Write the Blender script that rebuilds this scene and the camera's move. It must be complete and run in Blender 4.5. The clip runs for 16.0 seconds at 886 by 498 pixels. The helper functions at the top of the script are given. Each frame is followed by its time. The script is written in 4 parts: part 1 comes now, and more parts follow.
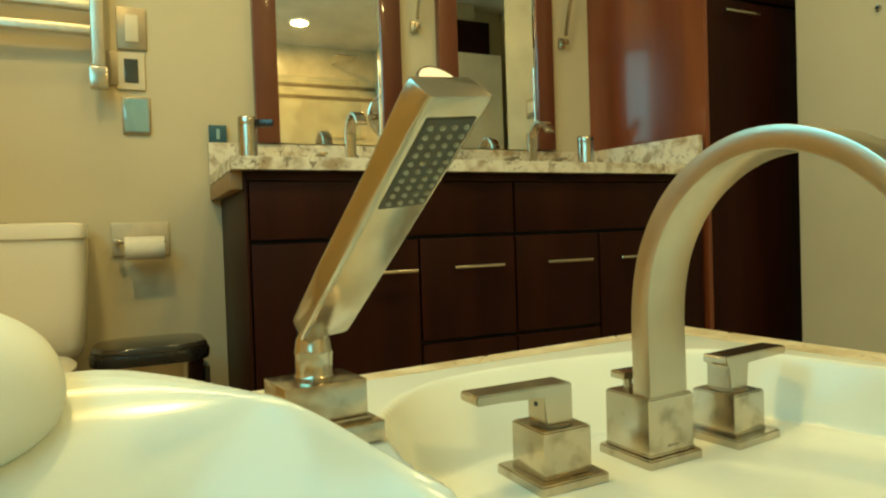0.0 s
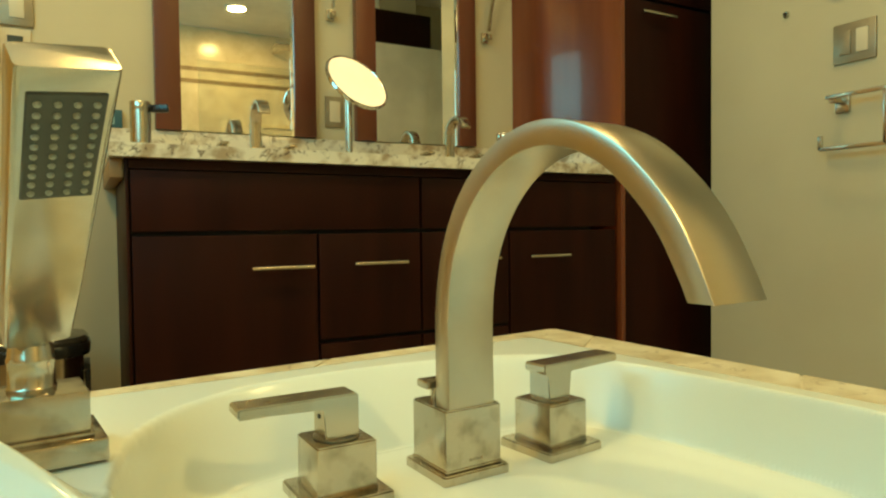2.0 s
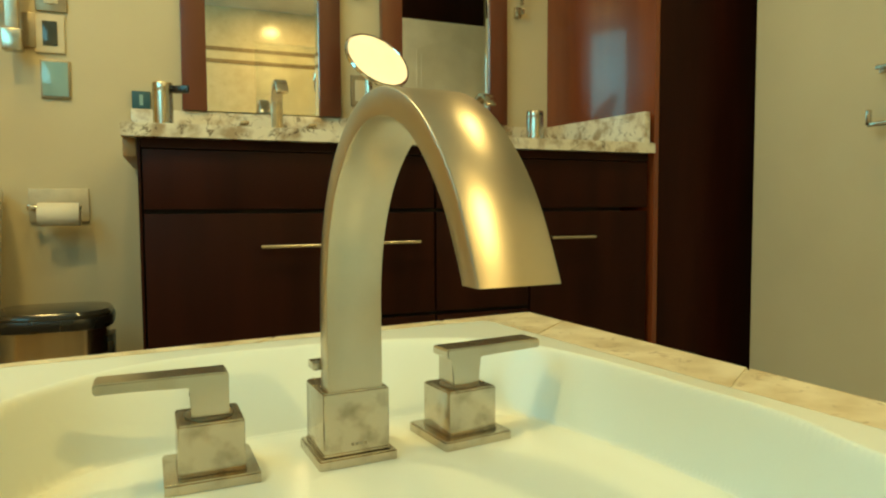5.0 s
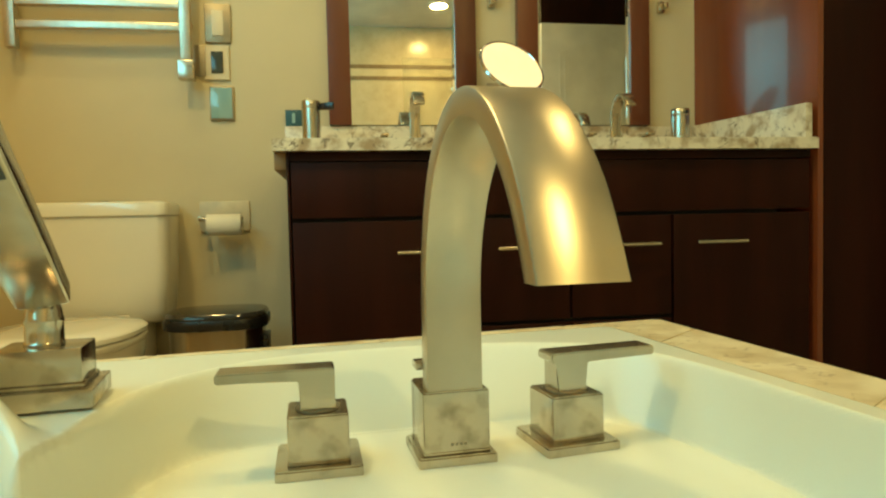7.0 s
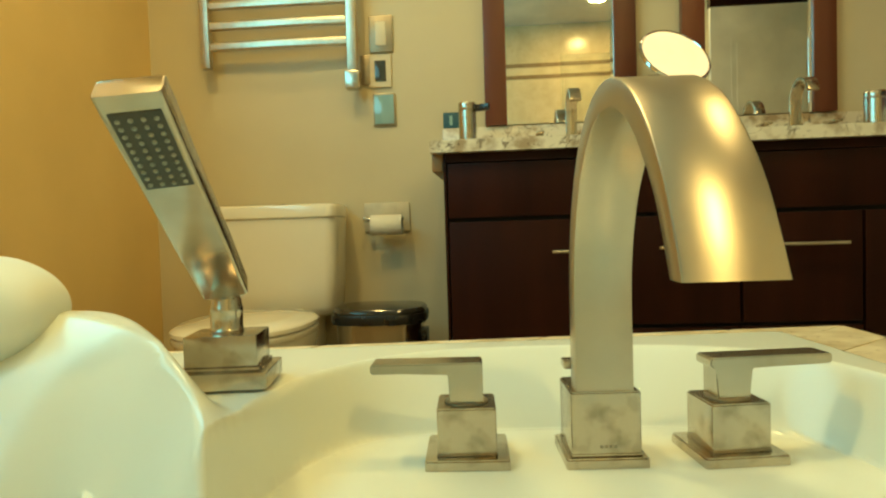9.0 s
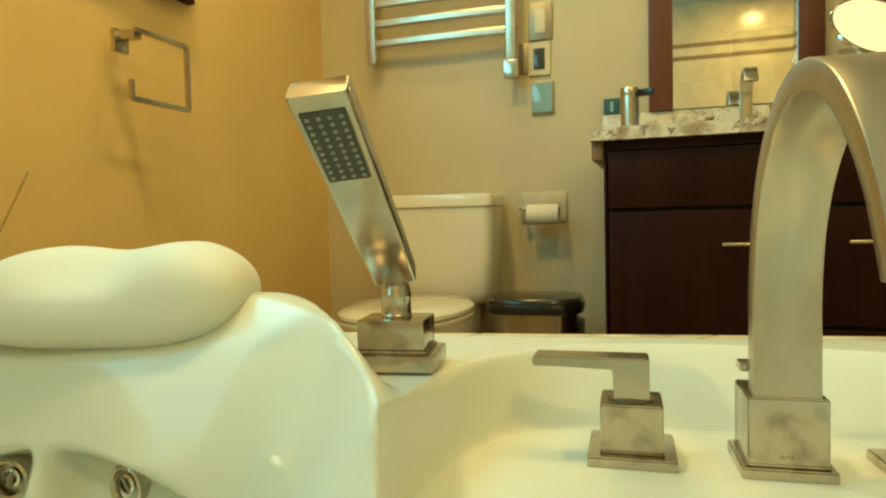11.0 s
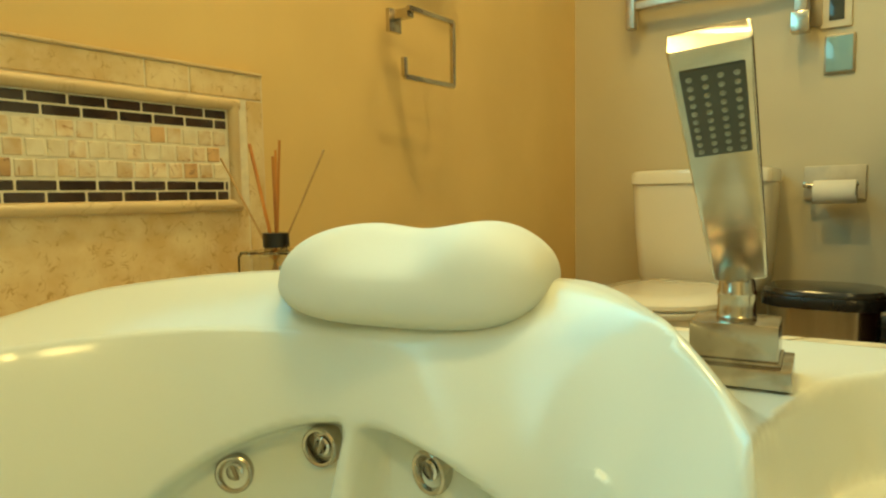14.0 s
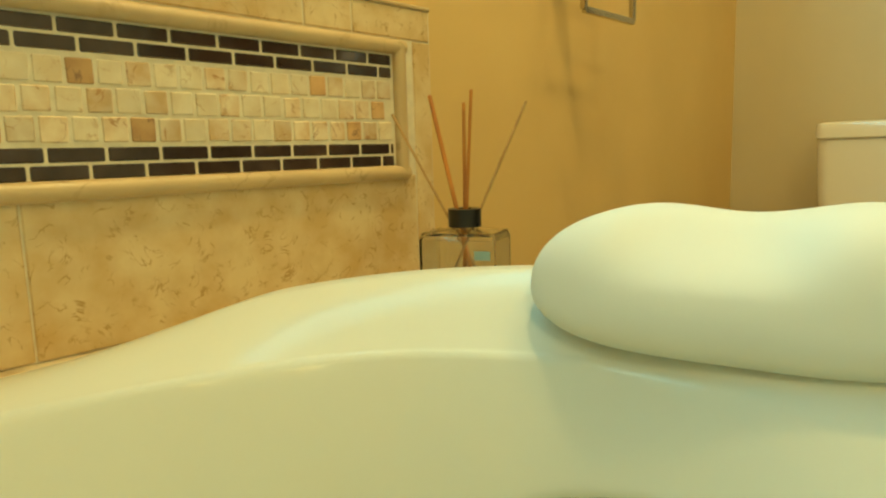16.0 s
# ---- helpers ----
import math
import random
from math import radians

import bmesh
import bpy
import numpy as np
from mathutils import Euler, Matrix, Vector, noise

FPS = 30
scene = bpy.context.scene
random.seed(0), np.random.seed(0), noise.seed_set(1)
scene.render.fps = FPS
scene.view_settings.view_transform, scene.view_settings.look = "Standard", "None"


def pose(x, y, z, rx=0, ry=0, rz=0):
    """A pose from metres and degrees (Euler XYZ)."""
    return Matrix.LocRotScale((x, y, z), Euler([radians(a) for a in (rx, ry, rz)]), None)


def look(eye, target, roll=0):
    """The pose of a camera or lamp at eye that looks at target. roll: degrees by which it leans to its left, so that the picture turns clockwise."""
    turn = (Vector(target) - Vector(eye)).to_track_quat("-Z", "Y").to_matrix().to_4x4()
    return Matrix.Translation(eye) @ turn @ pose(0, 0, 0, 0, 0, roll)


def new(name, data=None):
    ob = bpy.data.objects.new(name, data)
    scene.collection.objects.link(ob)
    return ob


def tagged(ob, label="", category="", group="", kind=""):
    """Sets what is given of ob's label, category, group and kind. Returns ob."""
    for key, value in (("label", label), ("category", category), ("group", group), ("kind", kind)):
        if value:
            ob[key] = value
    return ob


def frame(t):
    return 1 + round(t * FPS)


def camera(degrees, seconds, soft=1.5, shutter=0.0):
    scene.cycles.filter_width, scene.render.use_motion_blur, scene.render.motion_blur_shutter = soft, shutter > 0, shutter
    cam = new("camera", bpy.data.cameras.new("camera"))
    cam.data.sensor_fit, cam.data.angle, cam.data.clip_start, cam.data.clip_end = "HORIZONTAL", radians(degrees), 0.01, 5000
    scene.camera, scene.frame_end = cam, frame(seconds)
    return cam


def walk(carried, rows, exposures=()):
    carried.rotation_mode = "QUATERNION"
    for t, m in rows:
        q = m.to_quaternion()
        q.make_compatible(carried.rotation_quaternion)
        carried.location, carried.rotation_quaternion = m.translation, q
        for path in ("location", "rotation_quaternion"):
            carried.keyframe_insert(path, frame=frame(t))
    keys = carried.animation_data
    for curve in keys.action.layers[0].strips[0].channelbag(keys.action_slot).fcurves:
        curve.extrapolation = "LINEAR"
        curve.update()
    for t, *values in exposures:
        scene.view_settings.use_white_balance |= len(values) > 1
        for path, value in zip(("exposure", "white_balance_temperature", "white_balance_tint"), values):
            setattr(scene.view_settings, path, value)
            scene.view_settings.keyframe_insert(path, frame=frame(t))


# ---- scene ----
cam = camera(67.7, 16.0, soft=2.2)
ROWS = [
    (0.0, (0.1763, 0.1125, 0.6946), (1.1496, 2.2168, 0.6413), -1.9),
    (0.5, (0.2158, 0.1067, 0.6935), (1.2308, 2.1924, 0.6436), -1.6),
    (1.0, (0.254, 0.1021, 0.69), (1.3096, 2.1669, 0.639), -1.3),
    (1.5, (0.2935, 0.0951, 0.6888), (1.3792, 2.1448, 0.632), -1.0),
    (2.0, (0.3318, 0.0882, 0.6935), (1.4407, 2.1251, 0.6204), -0.7),
    (2.5, (0.3689, 0.0789, 0.6923), (1.4848, 2.1112, 0.6076), -0.5),
    (3.0, (0.399, 0.0696, 0.6923), (1.5057, 2.1066, 0.5902), -0.3),
    (5.5, (0.5092, 0.0383, 0.6865), (1.283, 2.2202, 0.552), -0.5),
    (6.0, (0.5197, 0.0371, 0.6842), (1.1751, 2.2585, 0.5601), -0.7),
    (6.5, (0.5301, 0.0325, 0.6819), (1.051, 2.291, 0.5694), -1.0),
    (7.0, (0.5382, 0.0302, 0.6819), (0.9118, 2.3177, 0.5798), -1.3),
    (7.5, (0.5429, 0.029, 0.683), (0.776, 2.3351, 0.5879), -1.5),
    (8.0, (0.5475, 0.0267, 0.6819), (0.6415, 2.3432, 0.5914), -1.7),
    (8.5, (0.5487, 0.0267, 0.6784), (0.5069, 2.3444, 0.5926), -1.8),
    (9.0, (0.5475, 0.0267, 0.6796), (0.37, 2.3386, 0.5914), -1.8),
    (11.5, (0.5359, 0.022, 0.683), (-0.2912, 2.1866, 0.5624), -1.4),
    (12.0, (0.5336, 0.0232, 0.6842), (-0.4176, 2.1356, 0.5543), -1.4),
    (12.5, (0.5243, 0.0267, 0.6842), (-0.5452, 2.0799, 0.5427), -1.4),
    (13.0, (0.5034, 0.0325, 0.6854), (-0.6798, 2.0219, 0.5322), -1.3),
    (13.5, (0.471, 0.0406, 0.69), (-0.8166, 1.9627, 0.5206), -1.1),
    (14.0, (0.4257, 0.0522, 0.6888), (-0.9582, 1.9047, 0.5044), -1.0),
    (14.5, (0.3619, 0.0696, 0.6877), (-1.0985, 1.8583, 0.4719), -1.0),
    (15.0, (0.2842, 0.0893, 0.6912), (-1.2296, 1.8282, 0.429), -1.2),
    (15.5, (0.2042, 0.1044, 0.6946), (-1.3433, 1.8073, 0.4023), -1.6),
    (16.0, (0.1357, 0.1079, 0.7039), (-1.4326, 1.7852, 0.3733), -1.7),
]
walk(cam, [(t, look(eye, target, roll)) for t, eye, target, roll in ROWS], exposures=[(0.0, 0.0), (16.0, 0.0)])

# ---- light ----
world = bpy.data.worlds.new("world")
scene.world = world
world.use_nodes = True
sky = world.node_tree.nodes.new("ShaderNodeTexSky")
sky.sky_type, sky.sun_disc, sky.sun_elevation, sky.sun_rotation = "NISHITA", False, radians(35), radians(150)
world.node_tree.links.new(sky.outputs[0], world.node_tree.nodes["Background"].inputs[0])
world.node_tree.nodes["Background"].inputs[1].default_value = 0.1

WARM = (1.0, 0.725, 0.225)
# only the one at (1.42, -0.86) is known; the other four are added, unseen
DOWNLIGHTS = [(0.55, 1.0, 6.6), (1.62, 0.98, 5.6), (-0.05, 1.50, 4.2), (1.42, -0.86, 17.0), (-0.15, 0.80, 14.5)]
CEIL = 2.42


def lamp(name, kind, m, energy, color, size, size_y=0.0):
    data = bpy.data.lights.new(name, kind)
    data.energy, data.color = energy, color
    if kind == "AREA":
        data.size = size
        data.shape = "DISK"
        if size_y:
            data.shape, data.size_y = "RECTANGLE", size_y
    ob = new(name, data)
    ob.matrix_world = m
    return ob


for x, y, watts in DOWNLIGHTS:
    lamp("known_and_added_downlight", "AREA", pose(x, y, CEIL - 0.012), watts, WARM, 0.13)
# daylight in the opening of the window in the side wall over the tub
daylight = lamp("window_daylight", "AREA", look((-0.640, 0.19, 1.68), (1.0, 0.19, 1.68)), 29.0, (0.22, 0.82, 0.87), 2.40, 0.76)

# ---- materials ----
def shifted(nt, vector):
    """The coordinates, moved by a random stretch for each piece."""
    info = nt.nodes.new("ShaderNodeObjectInfo")
    far = nt.nodes.new("ShaderNodeMath")
    far.operation = "MULTIPLY"
    far.inputs[1].default_value = 37.0
    add = nt.nodes.new("ShaderNodeVectorMath")
    nt.links.new(info.outputs["Random"], far.inputs[0])
    nt.links.new(vector, add.inputs[0])
    nt.links.new(far.outputs[0], add.inputs[1])
    return add.outputs[0]


def material(name, base, rough=0.5, metal=0.0, second=None, scale=8.0, mix=(0.35, 0.65), detail=4.0, stretch=(1, 1, 1),
             bump=0.0, bump_scale=60.0, coat=0.0, rough_var=0.0, vary=0.0, object_space=True):
    m = bpy.data.materials.new(name)
    m.use_nodes = True
    nt = m.node_tree
    p = nt.nodes["Principled BSDF"]
    p.inputs["Metallic"].default_value = metal
    p.inputs["Roughness"].default_value = rough
    p.inputs["Coat Weight"].default_value = coat
    p.inputs["Coat Roughness"].default_value = 0.06
    co = nt.nodes.new("ShaderNodeTexCoord")
    mp = nt.nodes.new("ShaderNodeMapping")
    mp.inputs["Scale"].default_value = stretch
    geo = nt.nodes.new("ShaderNodeNewGeometry")
    where = co.outputs["Object"] if object_space else geo.outputs["Position"]
    nt.links.new(shifted(nt, where) if vary else where, mp.inputs["Vector"])
    second = second or tuple(c * 0.86 for c in base)
    n = nt.nodes.new("ShaderNodeTexNoise")
    n.inputs["Scale"].default_value, n.inputs["Detail"].default_value = scale, detail
    nt.links.new(mp.outputs[0], n.inputs["Vector"])
    r = nt.nodes.new("ShaderNodeValToRGB")
    r.color_ramp.elements[0].position, r.color_ramp.elements[1].position = mix
    r.color_ramp.elements[0].color, r.color_ramp.elements[1].color = (*base, 1), (*second, 1)
    nt.links.new(n.outputs["Fac"], r.inputs[0])
    out = r.outputs[0]
    if vary:
        info = nt.nodes.new("ShaderNodeObjectInfo")
        hsv = nt.nodes.new("ShaderNodeHueSaturation")
        mr = nt.nodes.new("ShaderNodeMapRange")
        mr.inputs["To Min"].default_value, mr.inputs["To Max"].default_value = 1 - vary, 1 + vary
        nt.links.new(info.outputs["Random"], mr.inputs["Value"])
        nt.links.new(mr.outputs[0], hsv.inputs["Value"])
        nt.links.new(out, hsv.inputs["Color"])
        out = hsv.outputs[0]
    nt.links.new(out, p.inputs["Base Color"])
    if rough_var:
        mr2 = nt.nodes.new("ShaderNodeMapRange")
        mr2.inputs["To Min"].default_value, mr2.inputs["To Max"].default_value = max(0.02, rough - rough_var), rough + rough_var
        n3 = nt.nodes.new("ShaderNodeTexNoise")
        n3.inputs["Scale"].default_value, n3.inputs["Detail"].default_value = scale * 2.3, 5
        nt.links.new(mp.outputs[0], n3.inputs["Vector"])
        nt.links.new(n3.outputs["Fac"], mr2.inputs["Value"])
        nt.links.new(mr2.outputs[0], p.inputs["Roughness"])
    if bump:
        n2 = nt.nodes.new("ShaderNodeTexNoise")
        n2.inputs["Scale"].default_value, n2.inputs["Detail"].default_value = bump_scale, 3
        nt.links.new(mp.outputs[0], n2.inputs["Vector"])
        b = nt.nodes.new("ShaderNodeBump")
        b.inputs["Strength"].default_value, b.inputs["Distance"].default_value = bump, 0.002
        nt.links.new(n2.outputs["Fac"], b.inputs["Height"])
        nt.links.new(b.outputs[0], p.inputs["Normal"])
    return m


def stone_material(name, base, second, vein, scale, vein_scale, rough, vary=0.0, bump=0.05, mix=(0.35, 0.65)):
    """A stone with cloudy patches and dark or light veins."""
    m = material(name, base, rough, second=second, scale=scale, mix=mix, vary=vary, bump=bump, bump_scale=scale * 6, rough_var=0.06, detail=8)
    nt = m.node_tree
    p = nt.nodes["Principled BSDF"]
    old = p.inputs["Base Color"].links[0].from_socket
    geo = nt.nodes.new("ShaderNodeTexCoord")
    warp = nt.nodes.new("ShaderNodeTexNoise")
    warp.inputs["Scale"].default_value, warp.inputs["Detail"].default_value, warp.inputs["Distortion"].default_value = vein_scale, 8, 1.4
    where = shifted(nt, geo.outputs["Object"]) if vary else geo.outputs["Object"]
    nt.links.new(where, warp.inputs["Vector"])
    r = nt.nodes.new("ShaderNodeValToRGB")
    e = r.color_ramp.elements
    e[0].position, e[1].position = 0.475, 0.525
    e[0].color = e[1].color = (0, 0, 0, 1)
    e.new(0.5).color = (1, 1, 1, 1)
    nt.links.new(warp.outputs["Fac"], r.inputs[0])
    blend = nt.nodes.new("ShaderNodeMix")
    blend.data_type = "RGBA"
    gap = nt.nodes.new("ShaderNodeTexNoise")
    gap.inputs["Scale"].default_value, gap.inputs["Detail"].default_value = vein_scale * 2.6, 6
    nt.links.new(where, gap.inputs["Vector"])
    cut = nt.nodes.new("ShaderNodeMapRange")
    cut.inputs["From Min"].default_value, cut.inputs["From Max"].default_value = 0.47, 0.60
    nt.links.new(gap.outputs["Fac"], cut.inputs["Value"])
    both = nt.nodes.new("ShaderNodeMath")
    both.operation = "MULTIPLY"
    nt.links.new(r.outputs[0], both.inputs[0])
    nt.links.new(cut.outputs[0], both.inputs[1])
    nt.links.new(both.outputs[0], blend.inputs["Factor"])
    nt.links.new(old, blend.inputs["A"])
    blend.inputs["B"].default_value = (*vein, 1)
    nt.links.new(blend.outputs["Result"], p.inputs["Base Color"])
    return m


def glass_material(name, tint, rough=0.02, weight=1.0):
    m = material(name, tint, rough)
    p = m.node_tree.nodes["Principled BSDF"]
    p.inputs["Transmission Weight"].default_value, p.inputs["IOR"].default_value = weight, 1.45
    return m


def emission_material(name, color, strength):
    m = material(name, color, 0.6)
    p = m.node_tree.nodes["Principled BSDF"]
    p.inputs["Emission Color"].default_value, p.inputs["Emission Strength"].default_value = (*color, 1), strength
    return m


# the side wall has a warmer, more orange base than the other walls
M_WALL_LEFT = material("ochre_wall_tone", (0.74, 0.53, 0.215), 0.5, second=(0.69, 0.49, 0.195), scale=3.0, bump=0.06, bump_scale=220, object_space=False)
M_WALL = material("wall_paint", (0.54, 0.475, 0.315), 0.55, second=(0.505, 0.44, 0.29), scale=3.0, bump=0.06, bump_scale=220, object_space=False)
M_CEIL = material("ceiling_paint", (0.72, 0.68, 0.58), 0.7, scale=4.0)
M_ACRYLIC = material("white_acrylic", (0.68, 0.715, 0.64), 0.16, second=(0.66, 0.695, 0.62), scale=2.0, bump=0.006, bump_scale=14)
M_ACRYLIC.node_tree.nodes["Principled BSDF"].inputs["Specular IOR Level"].default_value = 0.32
M_NICKEL = material("brushed_nickel", (0.56, 0.50, 0.41), 0.22, 1.0, second=(0.44, 0.385, 0.30), scale=26.0, mix=(0.45, 0.75), rough_var=0.025, detail=3, stretch=(1, 1, 0.5))
M_NICKEL_WORN = material("spotted_nickel", (0.55, 0.49, 0.40), 0.20, 1.0, second=(0.33, 0.28, 0.205), scale=42.0, mix=(0.50, 0.72), rough_var=0.08, detail=4)
M_RIBBON = material("long_brushed_nickel", (0.57, 0.51, 0.41), 0.31, 1.0, second=(0.53, 0.47, 0.375), scale=24.0, rough_var=0.03)
tan = M_RIBBON.node_tree.nodes.new("ShaderNodeTangent")
tan.direction_type, tan.axis = "RADIAL", "X"
M_RIBBON.node_tree.links.new(tan.outputs[0], M_RIBBON.node_tree.nodes["Principled BSDF"].inputs["Tangent"])
M_RIBBON.node_tree.nodes["Principled BSDF"].inputs["Anisotropic"].default_value = 0.5
M_CHROME = material("chrome", (0.72, 0.70, 0.66), 0.10, 1.0, rough_var=0.03)
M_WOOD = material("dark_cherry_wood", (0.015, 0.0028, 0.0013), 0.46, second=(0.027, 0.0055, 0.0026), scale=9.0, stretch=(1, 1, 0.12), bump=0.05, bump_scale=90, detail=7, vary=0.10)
M_WOOD.node_tree.nodes["Principled BSDF"].inputs["Specular IOR Level"].default_value = 0.12
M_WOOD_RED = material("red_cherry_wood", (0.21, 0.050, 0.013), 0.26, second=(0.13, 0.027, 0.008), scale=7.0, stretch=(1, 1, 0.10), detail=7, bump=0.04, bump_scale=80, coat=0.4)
M_WOOD_FRAME = material("cherry_frame_wood", (0.14, 0.034, 0.011), 0.36, second=(0.085, 0.019, 0.007), scale=8.0, stretch=(1, 1, 0.10), detail=7, coat=0.3)
M_CORBEL = material("tan_wood", (0.34, 0.20, 0.085), 0.5, second=(0.26, 0.145, 0.06), scale=9.0, stretch=(1, 0.15, 1))
# near-black base holds the shade behind and below the cabinet fronts
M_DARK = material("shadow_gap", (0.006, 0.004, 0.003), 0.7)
M_GRANITE = stone_material("granite", (0.70, 0.65, 0.52), (0.36, 0.27, 0.17), (0.12, 0.085, 0.055), 21, 13, 0.16, bump=0.0, mix=(0.47, 0.66))
M_TRAVERTINE = stone_material("travertine", (0.74, 0.60, 0.35), (0.62, 0.44, 0.20), (0.45, 0.28, 0.11), 22, 26, 0.40, vary=0.04, bump=0.1)
M_DECK = stone_material("deck_travertine", (0.74, 0.655, 0.47), (0.53, 0.43, 0.26), (0.33, 0.24, 0.13), 20, 17, 0.34, vary=0.04, bump=0.08)
M_SHOWER_TILE = stone_material("shower_tile", (0.66, 0.55, 0.36), (0.60, 0.49, 0.31), (0.58, 0.47, 0.29), 12, 9, 0.16, vary=0.05)
M_BAND = stone_material("brown_band_stone", (0.30, 0.20, 0.10), (0.22, 0.14, 0.07), (0.40, 0.29, 0.17), 30, 20, 0.3)
M_TRIM_STONE = stone_material("trim_stone", (0.60, 0.46, 0.25), (0.55, 0.41, 0.22), (0.45, 0.32, 0.16), 14, 9, 0.38)
M_GROUT = material("grout", (0.78, 0.71, 0.54), 0.85, scale=60, bump=0.2, bump_scale=300)
M_STONE_A = stone_material("mosaic_stone", (0.74, 0.64, 0.46), (0.60, 0.42, 0.22), (0.40, 0.19, 0.07), 38, 24, 0.42, vary=0.12)
M_STONE_B = stone_material("mosaic_stone_pale", (0.78, 0.70, 0.52), (0.68, 0.57, 0.38), (0.55, 0.40, 0.22), 40, 26, 0.42, vary=0.07)
M_STONE_C = stone_material("mosaic_stone_rust", (0.62, 0.40, 0.19), (0.46, 0.27, 0.12), (0.24, 0.14, 0.08), 34, 22, 0.42, vary=0.18)
M_GLASS_BRICK = material("smoky_glass_brick", (0.045, 0.030, 0.026), 0.10, second=(0.07, 0.048, 0.04), scale=30, coat=0.8, vary=0.25)
M_CERAMIC = material("toilet_ceramic", (0.74, 0.70, 0.58), 0.12, second=(0.72, 0.68, 0.56), scale=3, coat=0.4)
M_FOAM = material("pillow_vinyl", (0.68, 0.70, 0.62), 0.62, second=(0.65, 0.67, 0.59), scale=6, bump=0.05, bump_scale=120)
M_MIRROR = material("mirror_silver", (0.86, 0.86, 0.82), 0.012, 1.0)
M_PAPER = material("tissue_paper", (0.78, 0.73, 0.60), 0.9, bump=0.15, bump_scale=150)
M_BLACK = material("black_plastic", (0.012, 0.011, 0.010), 0.28, rough_var=0.05)
M_LID = material("smoked_lid", (0.030, 0.026, 0.020), 0.12)
M_RUBBER = material("grey_rubber", (0.075, 0.075, 0.062), 0.5)
M_NUB = material("pale_silicone", (0.42, 0.42, 0.36), 0.4)
M_STEEL = material("brushed_steel", (0.58, 0.53, 0.44), 0.22, 1.0, scale=40, stretch=(1, 1, 0.1), rough_var=0.08)
M_SATIN_STEEL = material("satin_steel", (0.60, 0.54, 0.43), 0.34, 1.0, scale=40, rough_var=0.05)
M_SATIN = material("satin_nickel_plate", (0.58, 0.50, 0.35), 0.5, 0.35, scale=30)
M_PLATE = material("bronze_plate", (0.34, 0.28, 0.19), 0.38, 0.6, scale=30)
M_SWITCH = material("almond_switch", (0.66, 0.58, 0.42), 0.4)
# blue reflection painted in for the thermostat glass; also colours small marks
M_PALE_BLUE = material("blue_reflection_and_marks", (0.18, 0.34, 0.38), 0.08, second=(0.26, 0.42, 0.44), scale=18, stretch=(1, 1, 0.2), coat=0.5)
M_SCREEN = material("dark_screen", (0.055, 0.06, 0.05), 0.12)
M_TEAL = material("teal_label", (0.016, 0.085, 0.12), 0.5)
M_CREAM = material("cream_plastic", (0.62, 0.54, 0.38), 0.5)
M_REED = material("rattan_reed", (0.60, 0.25, 0.05), 0.6, second=(0.42, 0.16, 0.035), scale=50, stretch=(1, 1, 0.15), vary=0.15)
M_REED_PALE = material("pale_rattan_reed", (0.50, 0.31, 0.12), 0.6, second=(0.42, 0.25, 0.09), scale=50)
M_GLASS = glass_material("clear_glass", (0.95, 0.96, 0.93))
M_SHOWER_GLASS = glass_material("shower_glass", (0.93, 0.97, 0.95))
M_WHITE_DOOR = material("white_door_paint", (0.80, 0.78, 0.69), 0.4, scale=3)
M_FLOOR = stone_material("floor_tile", (0.50, 0.42, 0.29), (0.43, 0.35, 0.23), (0.36, 0.28, 0.17), 6, 4, 0.35, vary=0.05)
M_LAMP = emission_material("downlight_lens", (1.0, 0.80, 0.50), 14.0)
# lit sconce shades; on the makeup mirror the glow replaces a bright reflection
M_GLOW = emission_material("lit_shade_and_mirror_glow", (1.0, 0.86, 0.54), 0.55)


# ---- mesh helpers ----
def mesh_object(name, bm, mat, parent=None, label="", smooth=True):
    me = bpy.data.meshes.new(name)
    bmesh.ops.recalc_face_normals(bm, faces=bm.faces)
    bm.to_mesh(me)
    bm.free()
    for f in me.polygons:
        f.use_smooth = smooth
    if smooth:
        me.set_sharp_from_angle(angle=radians(38))
    me.materials.append(mat)
    ob = new(name, me)
    if parent:
        ob.parent = parent
    if label:
        ob["label"] = label
    return ob


def part(name, bm, mat, parent, label="", smooth=True):
    return mesh_object(name, bm, mat, parent, label, smooth)


def thing(name, m, label, category, group="", kind=""):
    e = new(name)
    e.empty_display_size = 0.02
    e.matrix_world = m
    return tagged(e, label, category, group, kind)


def box(x0, x1, y0, y1, z0, z1, bevel=0.0, seg=2, bm=None, m=None):
    own = bmesh.new()
    bmesh.ops.create_cube(own, size=1)
    for v in own.verts:
        v.co = Vector((x0 + (v.co.x + 0.5) * (x1 - x0), y0 + (v.co.y + 0.5) * (y1 - y0), z0 + (v.co.z + 0.5) * (z1 - z0)))
    if bevel:
        bmesh.ops.bevel(own, geom=own.edges, offset=bevel, segments=seg, affect="EDGES", profile=0.6)
    if m:
        own.transform(m)
    return join(bm, own)


def join(bm, own):
    if bm is None:
        return own
    me = bpy.data.meshes.new("tmp")
    own.to_mesh(me)
    own.free()
    bm.from_mesh(me)
    bpy.data.meshes.remove(me)
    return bm


